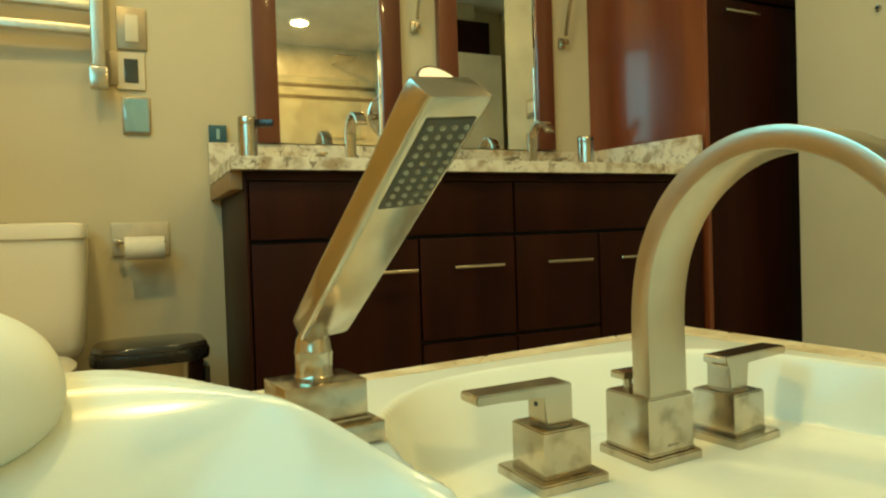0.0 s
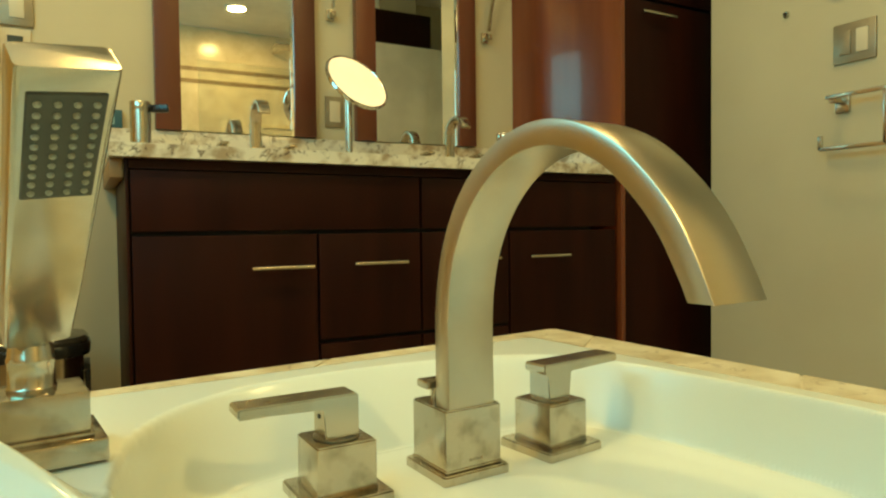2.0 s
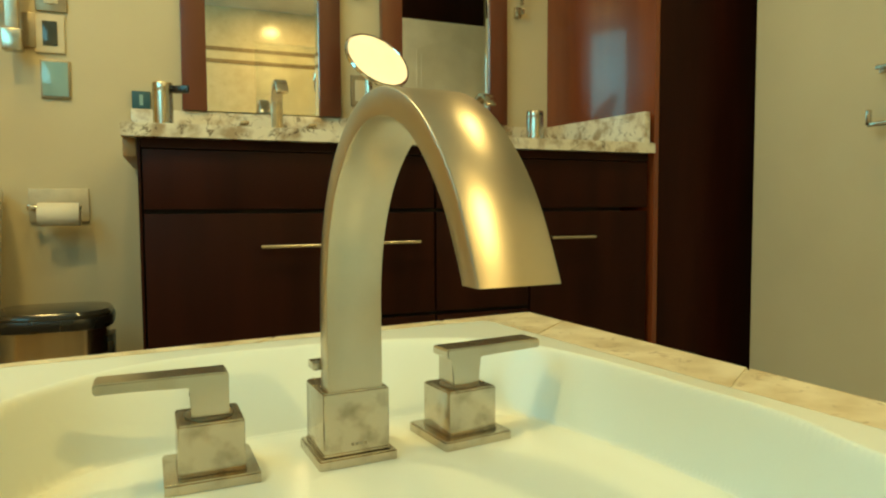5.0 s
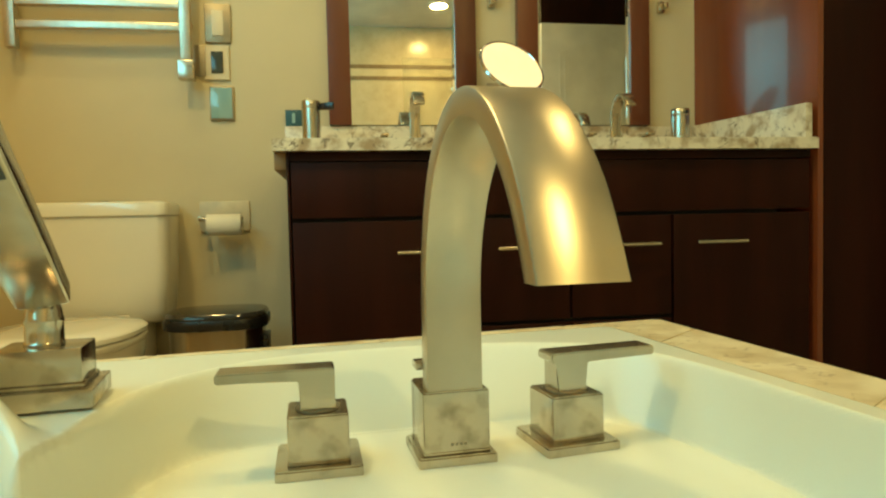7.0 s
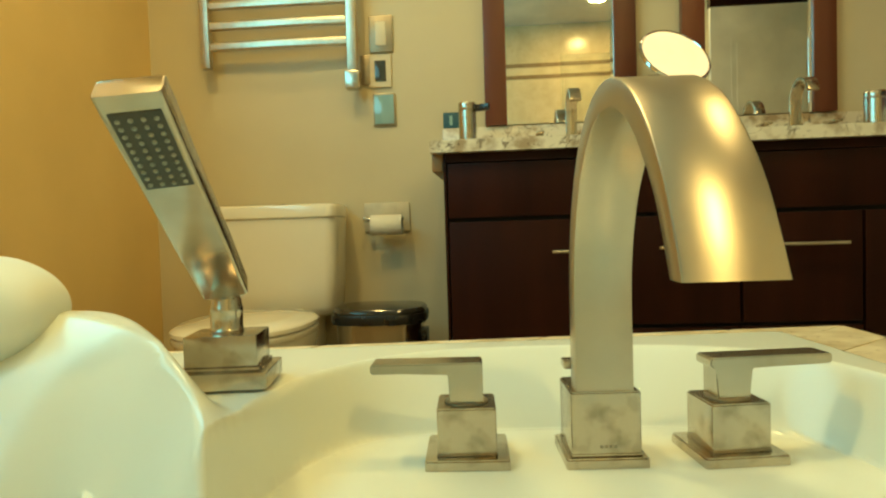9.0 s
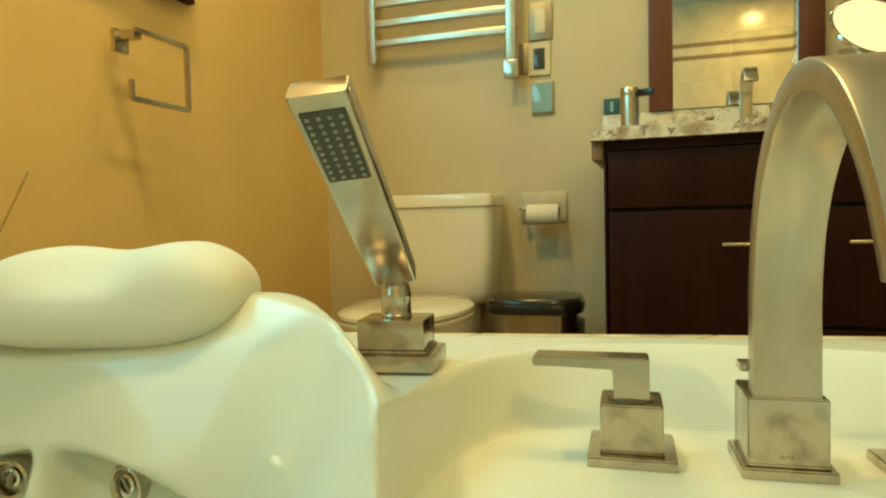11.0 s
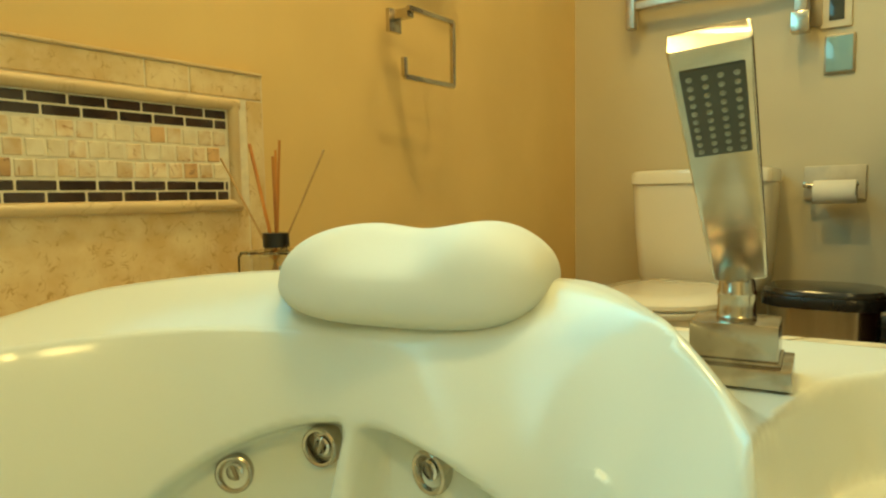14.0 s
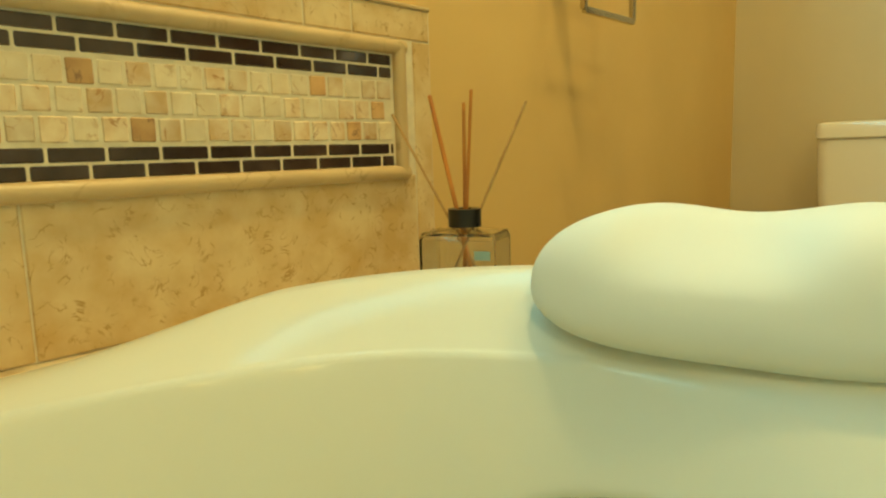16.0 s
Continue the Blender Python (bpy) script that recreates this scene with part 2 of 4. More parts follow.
def lathe(profile, n=32, m=None, bm=None):
    """A turned form from (radius, z) pairs."""
    own = bmesh.new()
    rings = []
    for r, z in profile:
        if r < 1e-5:
            rings.append([own.verts.new((0, 0, z))])
        else:
            rings.append([own.verts.new((r * math.cos(2 * math.pi * i / n), r * math.sin(2 * math.pi * i / n), z)) for i in range(n)])
    for a, b in zip(rings, rings[1:]):
        for i in range(n):
            j = (i + 1) % n
            if len(a) == 1 and len(b) > 1:
                own.faces.new((a[0], b[i], b[j]))
            elif len(b) == 1 and len(a) > 1:
                own.faces.new((a[i], a[j], b[0]))
            elif len(a) > 1:
                own.faces.new((a[i], a[j], b[j], b[i]))
    if m:
        own.transform(m)
    return join(bm, own)


def rod(a, b, r, n=16, bm=None):
    """A round rod with softened ends between two points."""
    a, b = Vector(a), Vector(b)
    q = (b - a).to_track_quat("Z", "Y").to_matrix().to_4x4()
    h = (b - a).length
    c = min(r * 0.25, h * 0.2)
    return lathe([(0, 0), (r - c, 0), (r, c), (r, h - c), (r - c, h), (0, h)], n, Matrix.Translation(a) @ q, bm)


def sweep(path, sections, cap=True):
    """A skin through cross sections: each is a list of points in (side, up), laid at path[i] = (origin, side axis, up axis)."""
    own = bmesh.new()
    rings = []
    for (o, s, u), sec in zip(path, sections):
        rings.append([own.verts.new(Vector(o) + Vector(s) * p + Vector(u) * q) for p, q in sec])
    n = len(rings[0])
    for a, b in zip(rings, rings[1:]):
        for i in range(n):
            own.faces.new((a[i], a[(i + 1) % n], b[(i + 1) % n], b[i]))
    if cap:
        own.faces.new(rings[0])
        own.faces.new(rings[-1])
    return own


def tube(points, r, n=12, closed=False):
    """A round tube along a line of points."""
    pts = [Vector(p) for p in points]
    path, secs = [], []
    up = Vector((0.13, 0.21, 0.97)).normalized()
    for i, p in enumerate(pts):
        t = (pts[min(i + 1, len(pts) - 1)] - pts[max(i - 1, 0)]).normalized()
        s = t.cross(up).normalized()
        path.append((p, s, s.cross(t)))
        secs.append([(r * math.cos(2 * math.pi * k / n), r * math.sin(2 * math.pi * k / n)) for k in range(n)])
    return sweep(path, secs)


def rounded(w, h, r, seg=4):
    """The outline of a rounded rectangle, about the origin."""
    out = []
    for cx, cy, a in ((w / 2 - r, h / 2 - r, 0), (-w / 2 + r, h / 2 - r, 90), (-w / 2 + r, -h / 2 + r, 180), (w / 2 - r, -h / 2 + r, 270)):
        for k in range(seg + 1):
            t = radians(a + 90 * k / seg)
            out.append((cx + r * math.cos(t), cy + r * math.sin(t)))
    return out


def prism(outline, z0, z1, bevel=0.0, bm=None, m=None):
    own = bmesh.new()
    low = [own.verts.new((x, y, z0)) for x, y in outline]
    high = [own.verts.new((x, y, z1)) for x, y in outline]
    n = len(low)
    own.faces.new(low[::-1])
    top = own.faces.new(high)
    for i in range(n):
        own.faces.new((low[i], low[(i + 1) % n], high[(i + 1) % n], high[i]))
    if bevel:
        bmesh.ops.bevel(own, geom=list(top.edges), offset=bevel, segments=2, affect="EDGES")
    if m:
        own.transform(m)
    return join(bm, own)


def setting(name, bm, mat, label="", category="wall", smooth=False):
    return tagged(mesh_object(name, bm, mat, None, "", smooth), label, category, kind="structure")


def smooth01(t):
    t = np.clip(t, 0.0, 1.0)
    return t * t * (3 - 2 * t)


# ---- large structure ----
Y_BACK, X_RIGHT, FLOOR_Z = 2.28, 2.262, 0.0

setting("floor", box(-1.0, 3.0, -2.6, 2.5, -0.08, 0.0), M_FLOOR, "beige stone tile bathroom floor", "floor")
setting("ceiling", box(-1.0, 3.0, -2.6, 2.5, CEIL, CEIL + 0.08), M_CEIL, "plain cream painted ceiling", "ceiling")
setting("wall_back", box(-0.75, 2.7, Y_BACK, Y_BACK + 0.12, 0, CEIL), M_WALL, "beige painted wall behind the vanity")
# side wall with the window opening over the tub
WY0, WY1, WZ0, WZ1 = -1.05, 1.43, 1.285, 2.08


def left_face(y):
    """The inner face of the side wall, which runs slightly askew past the tub."""
    return -0.56 if y < 0.82 else -0.56 - 0.072 * (y - 0.82) / (Y_BACK - 0.82)


def left_block(y0, y1, z0, z1, bm=None):
    ys = [y for y in (y0, 0.82, y1) if y0 <= y <= y1]
    return prism([(left_face(y), y) for y in ys] + [(-0.75, y1), (-0.75, y0)], z0, z1, bm=bm)


left = left_block(-1.6, WY0, 0, CEIL)
left = left_block(WY0, WY1, 0, WZ0, left)
left = left_block(WY0, WY1, WZ1, CEIL, left)
left = left_block(WY1, Y_BACK, 0, CEIL, left)
setting("wall_left", left, M_WALL_LEFT, "side wall in a warmer ochre tone with a window over the tub")
setting("wall_right", box(X_RIGHT, X_RIGHT + 0.3, 0.90, 1.672, 0, CEIL, 0.006), M_WALL, "beige painted wall with light switch")
setting("wall_shower_end", box(X_RIGHT, X_RIGHT + 0.3, -1.5, -0.04, 0, CEIL, 0.006), M_WALL, "beige painted wall beside the shower")
setting("wall_hall", box(2.86, 2.98, -0.30, 1.66, 0, CEIL), M_WALL, "beige painted hall wall past the opening")
setting("wall_hall_side", box(X_RIGHT + 0.3, 2.86, 0.94, 1.06, 0, CEIL), M_WALL, "beige painted side of the hall")
setting("wall_hall_end", box(X_RIGHT + 0.3, 2.86, -0.30, -0.18, 0, CEIL), M_WALL, "beige painted end of the hall")
setting("wall_closet", box(2.5, 2.62, 1.672, Y_BACK, 0, CEIL), M_WALL, "painted wall beside the tall cabinet")
setting("wall_shower", box(-0.75, 2.7, -1.62, -1.5, 0, CEIL), M_SHOWER_TILE, "beige stone tiled shower wall")
win = thing("window_1", pose(0, 0, 0), "long window in dark wood casing over the bathtub", "window", kind="structure")
for a, b, c, d in ((WY0, WY0 + 0.035, WZ0, WZ1), (WY1 - 0.035, WY1, WZ0, WZ1), (WY0 + 0.035, WY1 - 0.035, WZ0, WZ0 + 0.035), (WY0 + 0.035, WY1 - 0.035, WZ1 - 0.035, WZ1), (0.585, 0.615, WZ0 + 0.035, WZ1 - 0.035), (-0.215, -0.185, WZ0 + 0.035, WZ1 - 0.035)):
    part("window_frame", box(-0.63, -0.60, a, b, c, d, 0.004), M_WHITE_DOOR, win)
CW = 0.045
for a, b, c, d in ((WY0 - CW, WY0, WZ0 - CW, WZ1 + CW), (WY1, WY1 + CW, WZ0 - CW, WZ1 + CW), (WY0, WY1, WZ0 - CW, WZ0), (WY0, WY1, WZ1, WZ1 + CW)):
    part("window_casing", box(left_face(max(b, 0.82)) - 0.002, left_face(a) + 0.018, a, b, c, d, 0.003), M_WOOD, win, "dark wood casing")


# ---- bathtub ----
def spline(points, n):
    """A closed smooth line through the points, as n evenly spaced ones."""
    p = np.array(points, float)
    k = len(p)
    out = []
    for i in range(k):
        a, b, c, d = p[i - 1], p[i], p[(i + 1) % k], p[(i + 2) % k]
        for t in np.linspace(0, 1, 24, endpoint=False):
            out.append(0.5 * (2 * b + (c - a) * t + (2 * a - 5 * b + 4 * c - d) * t * t + (3 * b - a - 3 * c + d) * t ** 3))
    out = np.array(out)
    seg = np.linalg.norm(np.roll(out, -1, 0) - out, axis=1)
    s = np.concatenate([[0], np.cumsum(seg)])
    q = np.linspace(0, s[-1], n, endpoint=False)
    closed = np.vstack([out, out[:1]])
    return np.stack([np.interp(q, s, closed[:, 0]), np.interp(q, s, closed[:, 1])], 1)


def distance(pts, poly):
    """Signed distance of points from a closed polygon: below zero inside."""
    best = np.full(len(pts), 1e9)
    inside = np.zeros(len(pts), bool)
    for a, b in zip(poly, np.roll(poly, -1, 0)):
        ab = b - a
        t = np.clip(((pts - a) @ ab) / max(ab @ ab, 1e-12), 0, 1)
        best = np.minimum(best, np.linalg.norm(pts - a - t[:, None] * ab, axis=1))
        cross = (a[1] > pts[:, 1]) != (b[1] > pts[:, 1])
        xs = a[0] + (pts[:, 1] - a[1]) * ab[0] / (ab[1] if abs(ab[1]) > 1e-12 else 1e-12)
        inside ^= cross & (pts[:, 0] < xs)
    return np.where(inside, -best, best)


RIM, LEDGE, TUB_FLOOR = 0.536, 0.465, 0.10
BASIN = spline([(-0.363, 0.282), (-0.41, 0.10), (-0.40, -0.12), (-0.30, -0.36), (-0.05, -0.48), (0.35, -0.52), (0.72, -0.48), (0.90, -0.32),
                (0.93, 0.0), (0.90, 0.22), (0.86, 0.33), (0.78, 0.365), (0.60, 0.37), (0.47, 0.375), (0.405, 0.385), (0.366, 0.412), (0.346, 0.455), (0.328, 0.492), (0.298, 0.528),
                (0.255, 0.557), (0.205, 0.572), (0.15, 0.568), (0.08, 0.552), (0.0, 0.542), (-0.12, 0.532), (-0.214, 0.489), (-0.283, 0.429), (-0.331, 0.355)], 800)
POCKET_FLOOR = spline([(0.366, 0.34), (0.359, 0.47), (0.363, 0.55), (0.380, 0.615), (0.415, 0.662), (0.47, 0.687), (0.557, 0.702), (0.707, 0.706),
                       (0.81, 0.680), (0.852, 0.615), (0.880, 0.50), (0.885, 0.36), (0.80, 0.25), (0.45, 0.25)], 160)
POCKET_RIM = spline([(0.349, 0.34), (0.343, 0.47), (0.345, 0.57), (0.365, 0.655), (0.41, 0.722), (0.48, 0.768), (0.57, 0.785), (0.68, 0.785),
                     (0.78, 0.762), (0.85, 0.71), (0.886, 0.62), (0.903, 0.49), (0.905, 0.36), (0.82, 0.22), (0.43, 0.22)], 160)


def rim_height(pts):
    d = np.maximum(distance(pts, BASIN[::5]), 0)
    x, y = pts[:, 0], pts[:, 1]
    head = smooth01((x + 0.50) / 0.12) * smooth01((0.3644 - x) / 0.1123) * smooth01((y - 0.02) / 0.66)
    near = smooth01((x - 0.115) / 0.165)
    side = smooth01((x - 0.1402) / 0.1489)
    lean = np.clip(d / (0.07 * (1 - near) + 0.006), 0, 1)
    wing = smooth01((x + 0.02) / 0.16)
    rise = near + (1 - near) * ((1 - wing) * (1 - (1 - lean) ** 1.35) + wing * np.sin(lean * math.pi / 2))
    z = RIM + head * (0.014 * (1 - near) + (0.055 + 0.0002 * near) * rise) * (1 - smooth01((d - 0.0874 + 0.0838 * side) / (0.0722 - 0.0411 * side)))
    df, dr = distance(pts, POCKET_FLOOR), distance(pts, POCKET_RIM)
    t = np.where(dr < 0, np.clip(df, 0, None) / np.maximum(np.clip(df, 0, None) - dr, 1e-9), 1.0)
    t = np.where(df <= 0, 0.0, t)
    return LEDGE + (z - LEDGE) * (0.9 * t + 0.1 * smooth01(t)) + 0.0015 * smooth01((0.03 + df) / 0.03) * (df < 0)


OUTER = np.array([(-0.46, -0.62), (1.03, -0.62), (0.895, 0.860), (-0.46, 0.718)])
centre = np.array((0.25, 0.02))


def outer_point(b):
    way = (b - centre) / np.linalg.norm(b - centre)
    best = 9.0
    for p, q in zip(OUTER, np.roll(OUTER, -1, 0)):
        e = q - p
        det = way[0] * -e[1] + e[0] * way[1]
        if abs(det) < 1e-9:
            continue
        r = p - centre
        s = (r[0] * -e[1] + e[0] * r[1]) / det
        k = (way[0] * r[1] - way[1] * r[0]) / det
        if s > 0 and -1e-6 <= k <= 1 + 1e-6:
            best = min(best, s)
    return centre + way * best


tangent = np.roll(BASIN, -1, 0) - np.roll(BASIN, 1, 0)
inward = np.stack([-tangent[:, 1], tangent[:, 0]], 1)
inward /= np.linalg.norm(inward, axis=1)[:, None]
if np.sum((centre - BASIN) * inward) < 0:
    inward = -inward
for _ in range(12):
    inward = (np.roll(inward, 1, 0) + inward * 2 + np.roll(inward, -1, 0)) / 4
    inward /= np.linalg.norm(inward, axis=1)[:, None]
outer = np.array([outer_point(b) for b in BASIN])
N = len(BASIN)
rows = []
edge = rim_height(BASIN)
# rim rows, from the outer lip to the edge of the basin
ends = np.concatenate([outer, np.full((N, 1), RIM - 0.022)], 1)
rows.append(ends)
for f in np.concatenate([[1.0, 0.992], np.linspace(0.985, 0.0, 150)]):
    pts = BASIN + (outer - BASIN) * f
    z = rim_height(pts)
    if f == 1.0:
        z = z - 0.004
    rows.append(np.concatenate([pts, z[:, None]], 1))
# wall rows, down into the basin
# the crease is tight behind the neck pillow and opens into a wide curve on the wing
head_end = smooth01((BASIN[:, 0] + 0.36) / 0.12) * (BASIN[:, 1] > 0.3)
wing = smooth01((BASIN[:, 0] + 0.02) / 0.20) * smooth01((0.42 - BASIN[:, 0]) / 0.06) * (BASIN[:, 1] > 0.3)
radius = 0.014 + 0.10 * wing
start = np.radians(8 + 16 * head_end * smooth01((0.42 - BASIN[:, 0]) / 0.06) + 12 * wing)
for f in np.linspace(0.12, 1, 9):
    phi = start + (np.radians(62) - start) * f
    a, dz = radius * (np.sin(phi) - np.sin(start)), radius * (np.cos(start) - np.cos(phi))
    rows.append(np.concatenate([BASIN + inward * a[:, None], (edge - dz)[:, None]], 1))
lip_in, lip_drop = a, dz
for k in np.linspace(0.03, 1, 64):
    z = (edge - lip_drop) * (1 - k) + 0.17 * k
    pts = BASIN + inward * (lip_in + 0.085 * (1 - (1 - k) ** 2.0))[:, None]
    e = ((pts[:, 0] + 0.006) / 0.235) ** 2 + ((z - 0.33) / 0.140) ** 2
    bowl = smooth01((1 - e) / 0.24) * (pts[:, 1] > 0.2)
    rib = np.exp(-(((pts[:, 0] + 0.030) / (0.016 + 0.12 * np.clip(0.44 - z, 0, 1))) ** 4))
    pts = pts - inward * (0.045 * bowl * (1 - 0.95 * rib))[:, None]
    rows.append(np.concatenate([pts, z[:, None]], 1))
for k in np.linspace(0.1, 1, 10):
    a = k * math.pi / 2
    rows.append(np.concatenate([BASIN + inward * (0.090 + 0.09 * (1 - math.cos(a))), np.full((N, 1), 0.17 - 0.07 * math.sin(a))], 1))
for k in (0.75, 0.5, 0.25):
    base_row = rows[-1][:, :2] if k == 0.75 else base_row
    rows.append(np.concatenate([centre + (base_row - centre) * k, np.full((N, 1), TUB_FLOOR)], 1))

# the face of the wing is drawn taut between its crest and the wall below
skin = np.array(rows)
edge_row = 152
gap = np.linalg.norm(outer - BASIN, axis=1)
crest_in = 0.07 * (1 - smooth01((BASIN[:, 0] - 0.115) / 0.165)) + 0.002
first = edge_row - np.round(150 * np.clip(crest_in / gap, 0, 0.6)).astype(int)
hold = smooth01((BASIN[:, 0] - 0.0) / 0.12) * smooth01((0.40 - BASIN[:, 0]) / 0.05) * (BASIN[:, 1] > 0.36)
LAST = edge_row + 9 + 10
index = np.arange(len(rows))[:, None]
free = ((index > first[None, :]) & (index < LAST)) * hold[None, :]
lo_row, hi_row = edge_row - 100, LAST + 2
for _ in range(260):
    band = skin[lo_row:hi_row]
    up = np.linalg.norm(band[1:-1] - band[:-2], axis=2)[..., None] + 1e-5
    down = np.linalg.norm(band[2:] - band[1:-1], axis=2)[..., None] + 1e-5
    mid_rows = (band[:-2] / up + band[2:] / down) / (1 / up + 1 / down)
    inner = band[1:-1]
    across = (np.roll(inner, 1, 1) + np.roll(inner, -1, 1)) / 2
    w = free[lo_row + 1:hi_row - 1][..., None]
    skin[lo_row + 1:hi_row - 1] = inner + w * (0.6 * (mid_rows - inner) + 0.3 * (across - inner))
rows = list(skin)

tub = thing("bathtub", pose(0, 0, 0), "white acrylic corner whirlpool bathtub set in a tiled deck", "bathtub")
verts = np.concatenate(rows)
faces = []
R = len(rows)
for i in range(R - 1):
    for j in range(N):
        k = (j + 1) % N
        faces.append((i * N + j, i * N + k, (i + 1) * N + k, (i + 1) * N + j))
faces.append(tuple((R - 1) * N + j for j in range(N)))
me = bpy.data.meshes.new("shell")
me.from_pydata(verts.tolist(), [], faces)
me.update()
for f in me.polygons:
    f.use_smooth = True
me.materials.append(M_ACRYLIC)
shell = new("shell", me)
shell.parent = tub


def whirlpool_jet(x, y, z, face, spin):
    m = Matrix.Translation((x, y, z)) @ Vector(face).to_track_quat("Z", "Y").to_matrix().to_4x4() @ pose(0, 0, 0, 0, 0, spin)
    ring = part("jet", lathe([(0.0150, -0.03), (0.0215, -0.03), (0.0225, -0.002), (0.0215, 0.003), (0.0195, 0.0045), (0.0170, 0.0035), (0.0152, 0.0), (0.0140, -0.006), (0.0135, -0.012), (0.0, -0.0125)], 40, m), M_NICKEL, tub, "brushed nickel whirlpool jet")
    part("jet_nozzle", lathe([(0, -0.012), (0.0085, -0.012), (0.0098, -0.006), (0.0098, 0.0005), (0.0075, 0.002), (0.0062, -0.004), (0, -0.005)], 28, m @ pose(0.001, 0.0015, 0)), M_CHROME, ring, "swivelling chrome nozzle")
    part("jet_slot", box(-0.0022, 0.0022, -0.0085, 0.0085, -0.002, 0.0028, 0.001, 1, None, m @ pose(0.001, 0.0015, 0)), M_PLATE, ring)


whirlpool_jet(-0.189, 0.481, 0.386, (0.55, -0.83, 0.02), 20)
whirlpool_jet(-0.090, 0.519, 0.426, (0.22, -0.97, 0.0), -25)
whirlpool_jet(0.050, 0.528, 0.429, (-0.12, -0.99, 0.0), 35)


# ---- bath pillow ----
def bath_pillow():
    """A contoured neck pillow: lobes at both ends and a hollow between them, draped over the rim."""
    nu, nv = 80, 96
    own = bmesh.new()
    grid = []
    for i in range(nu + 1):
        u = math.sin(math.pi * (i / nu - 0.5)) * 0.9995
        s = max(1e-4, 1 - abs(u) ** 3.5) ** 0.42
        top = 0.0545 + 0.007 * math.exp(-((u - 0.60) / 0.28) ** 2) + 0.003 * math.exp(-((u + 0.5) / 0.3) ** 2) - 0.005 * math.exp(-(u / 0.28) ** 2)
        ring = []
        for j in range(nv):
            a = 2 * math.pi * j / nv
            ca, sa = math.cos(a), math.sin(a)
            ex = math.copysign(abs(ca) ** 0.66, ca)
            ez = math.copysign(abs(sa) ** (0.78 if sa > 0 else 0.46), sa)
            z = 0.052 + s * ez * (top if sa > 0 else 0.050)
            y = 0.066 * (0.35 + 0.65 * s) * ex
            # hollow for the neck on the upper front face
            front = max(0.0, -ca) * max(0.0, sa)
            dip = math.exp(-((u + 0.12) / 0.42) ** 4)
            y += 0.036 * front * dip
            z -= 0.010 * front * dip
            y += 0.30 * (z - 0.052)
            ring.append(own.verts.new((0.156 * u, y, z)))
        grid.append(ring)
    for a, b in zip(grid, grid[1:]):
        for j in range(nv):
            own.faces.new((a[j], a[(j + 1) % nv], b[(j + 1) % nv], b[j]))
    own.faces.new(grid[0])
    own.faces.new(grid[-1])
    ob = tagged(mesh_object("bath_pillow", own, M_FOAM), "white moulded foam bath pillow on the tub rim", "pillow")
    ob.data.set_sharp_from_angle(angle=radians(180))
    return ob


bath_pillow().matrix_world = pose(-0.027, 0.603, 0.552, 0, 0, 10)


# ---- tub deck ----
# apron walls under the tiles, hollow round the basin
apron = box(-0.55, 1.02, -0.66, -0.60, 0.0, 0.40)
apron = box(0.98, 1.02, -0.598, 0.698, 0.0, 0.40, bm=apron)
apron = box(-0.55, -0.49, -0.598, 0.698, 0.0, 0.40, bm=apron)
apron = box(-0.55, 1.02, 0.70, 0.76, 0.0, 0.40, bm=apron)
deck = tagged(mesh_object("tub_deck", apron, M_TRAVERTINE, None, "", False), "cream travertine tiled platform round the bathtub", "tub deck", kind="structure")


def line_at(p, q, f):
    return (p[0] + (q[0] - p[0]) * f, p[1] + (q[1] - p[1]) * f)


def deck_strip(inner, outer_line, cuts, z0, z1):
    for a, b in zip(cuts, cuts[1:]):
        g = 0.0007
        quad = [line_at(*inner, a + g), line_at(*inner, b - g), line_at(*outer_line, b - g), line_at(*outer_line, a + g)]
        part("deck_tile", prism(quad, z0, z1, 0.0012), M_DECK, deck, smooth=False)


D_BACK = ((-0.556, 0.788), (1.027, 0.977))
D_RIGHT = ((1.027, 0.977), (1.105, -0.66))
I_BACK = ((-0.556, 0.700), (0.900, 0.852))
I_RIGHT = ((0.886, 0.852), (1.015, -0.64))
deck_strip(I_BACK, D_BACK, [0, 0.17, 0.36, 0.55, 0.74, 0.90, 1], 0.500, 0.522)
deck_strip(I_RIGHT, D_RIGHT, [0, 0.06, 0.26, 0.45, 0.65, 0.85, 1], 0.500, 0.522)
deck_strip(((-0.44, -0.64), (-0.44, 0.712)), ((-0.556, -0.64), (-0.556, 0.70)), [0, 0.25, 0.5, 0.75, 1], 0.500, 0.522)
part("deck_bed", prism([(-0.556, 0.705), (-0.556, 0.784), (1.023, 0.972), (1.100, -0.655), (1.02, -0.655), (0.895, 0.848)], 0.0, 0.5208), M_DECK, deck, smooth=False)


# ---- tub filler ----
FAUCET_TURN = 3.6


def square_plate(w, h, parent, z=0.0, name="base_plate"):
    b = prism(rounded(w, w, 0.0025, 3), z, z + h, 0.0015)
    return part(name, b, M_NICKEL_WORN, parent)


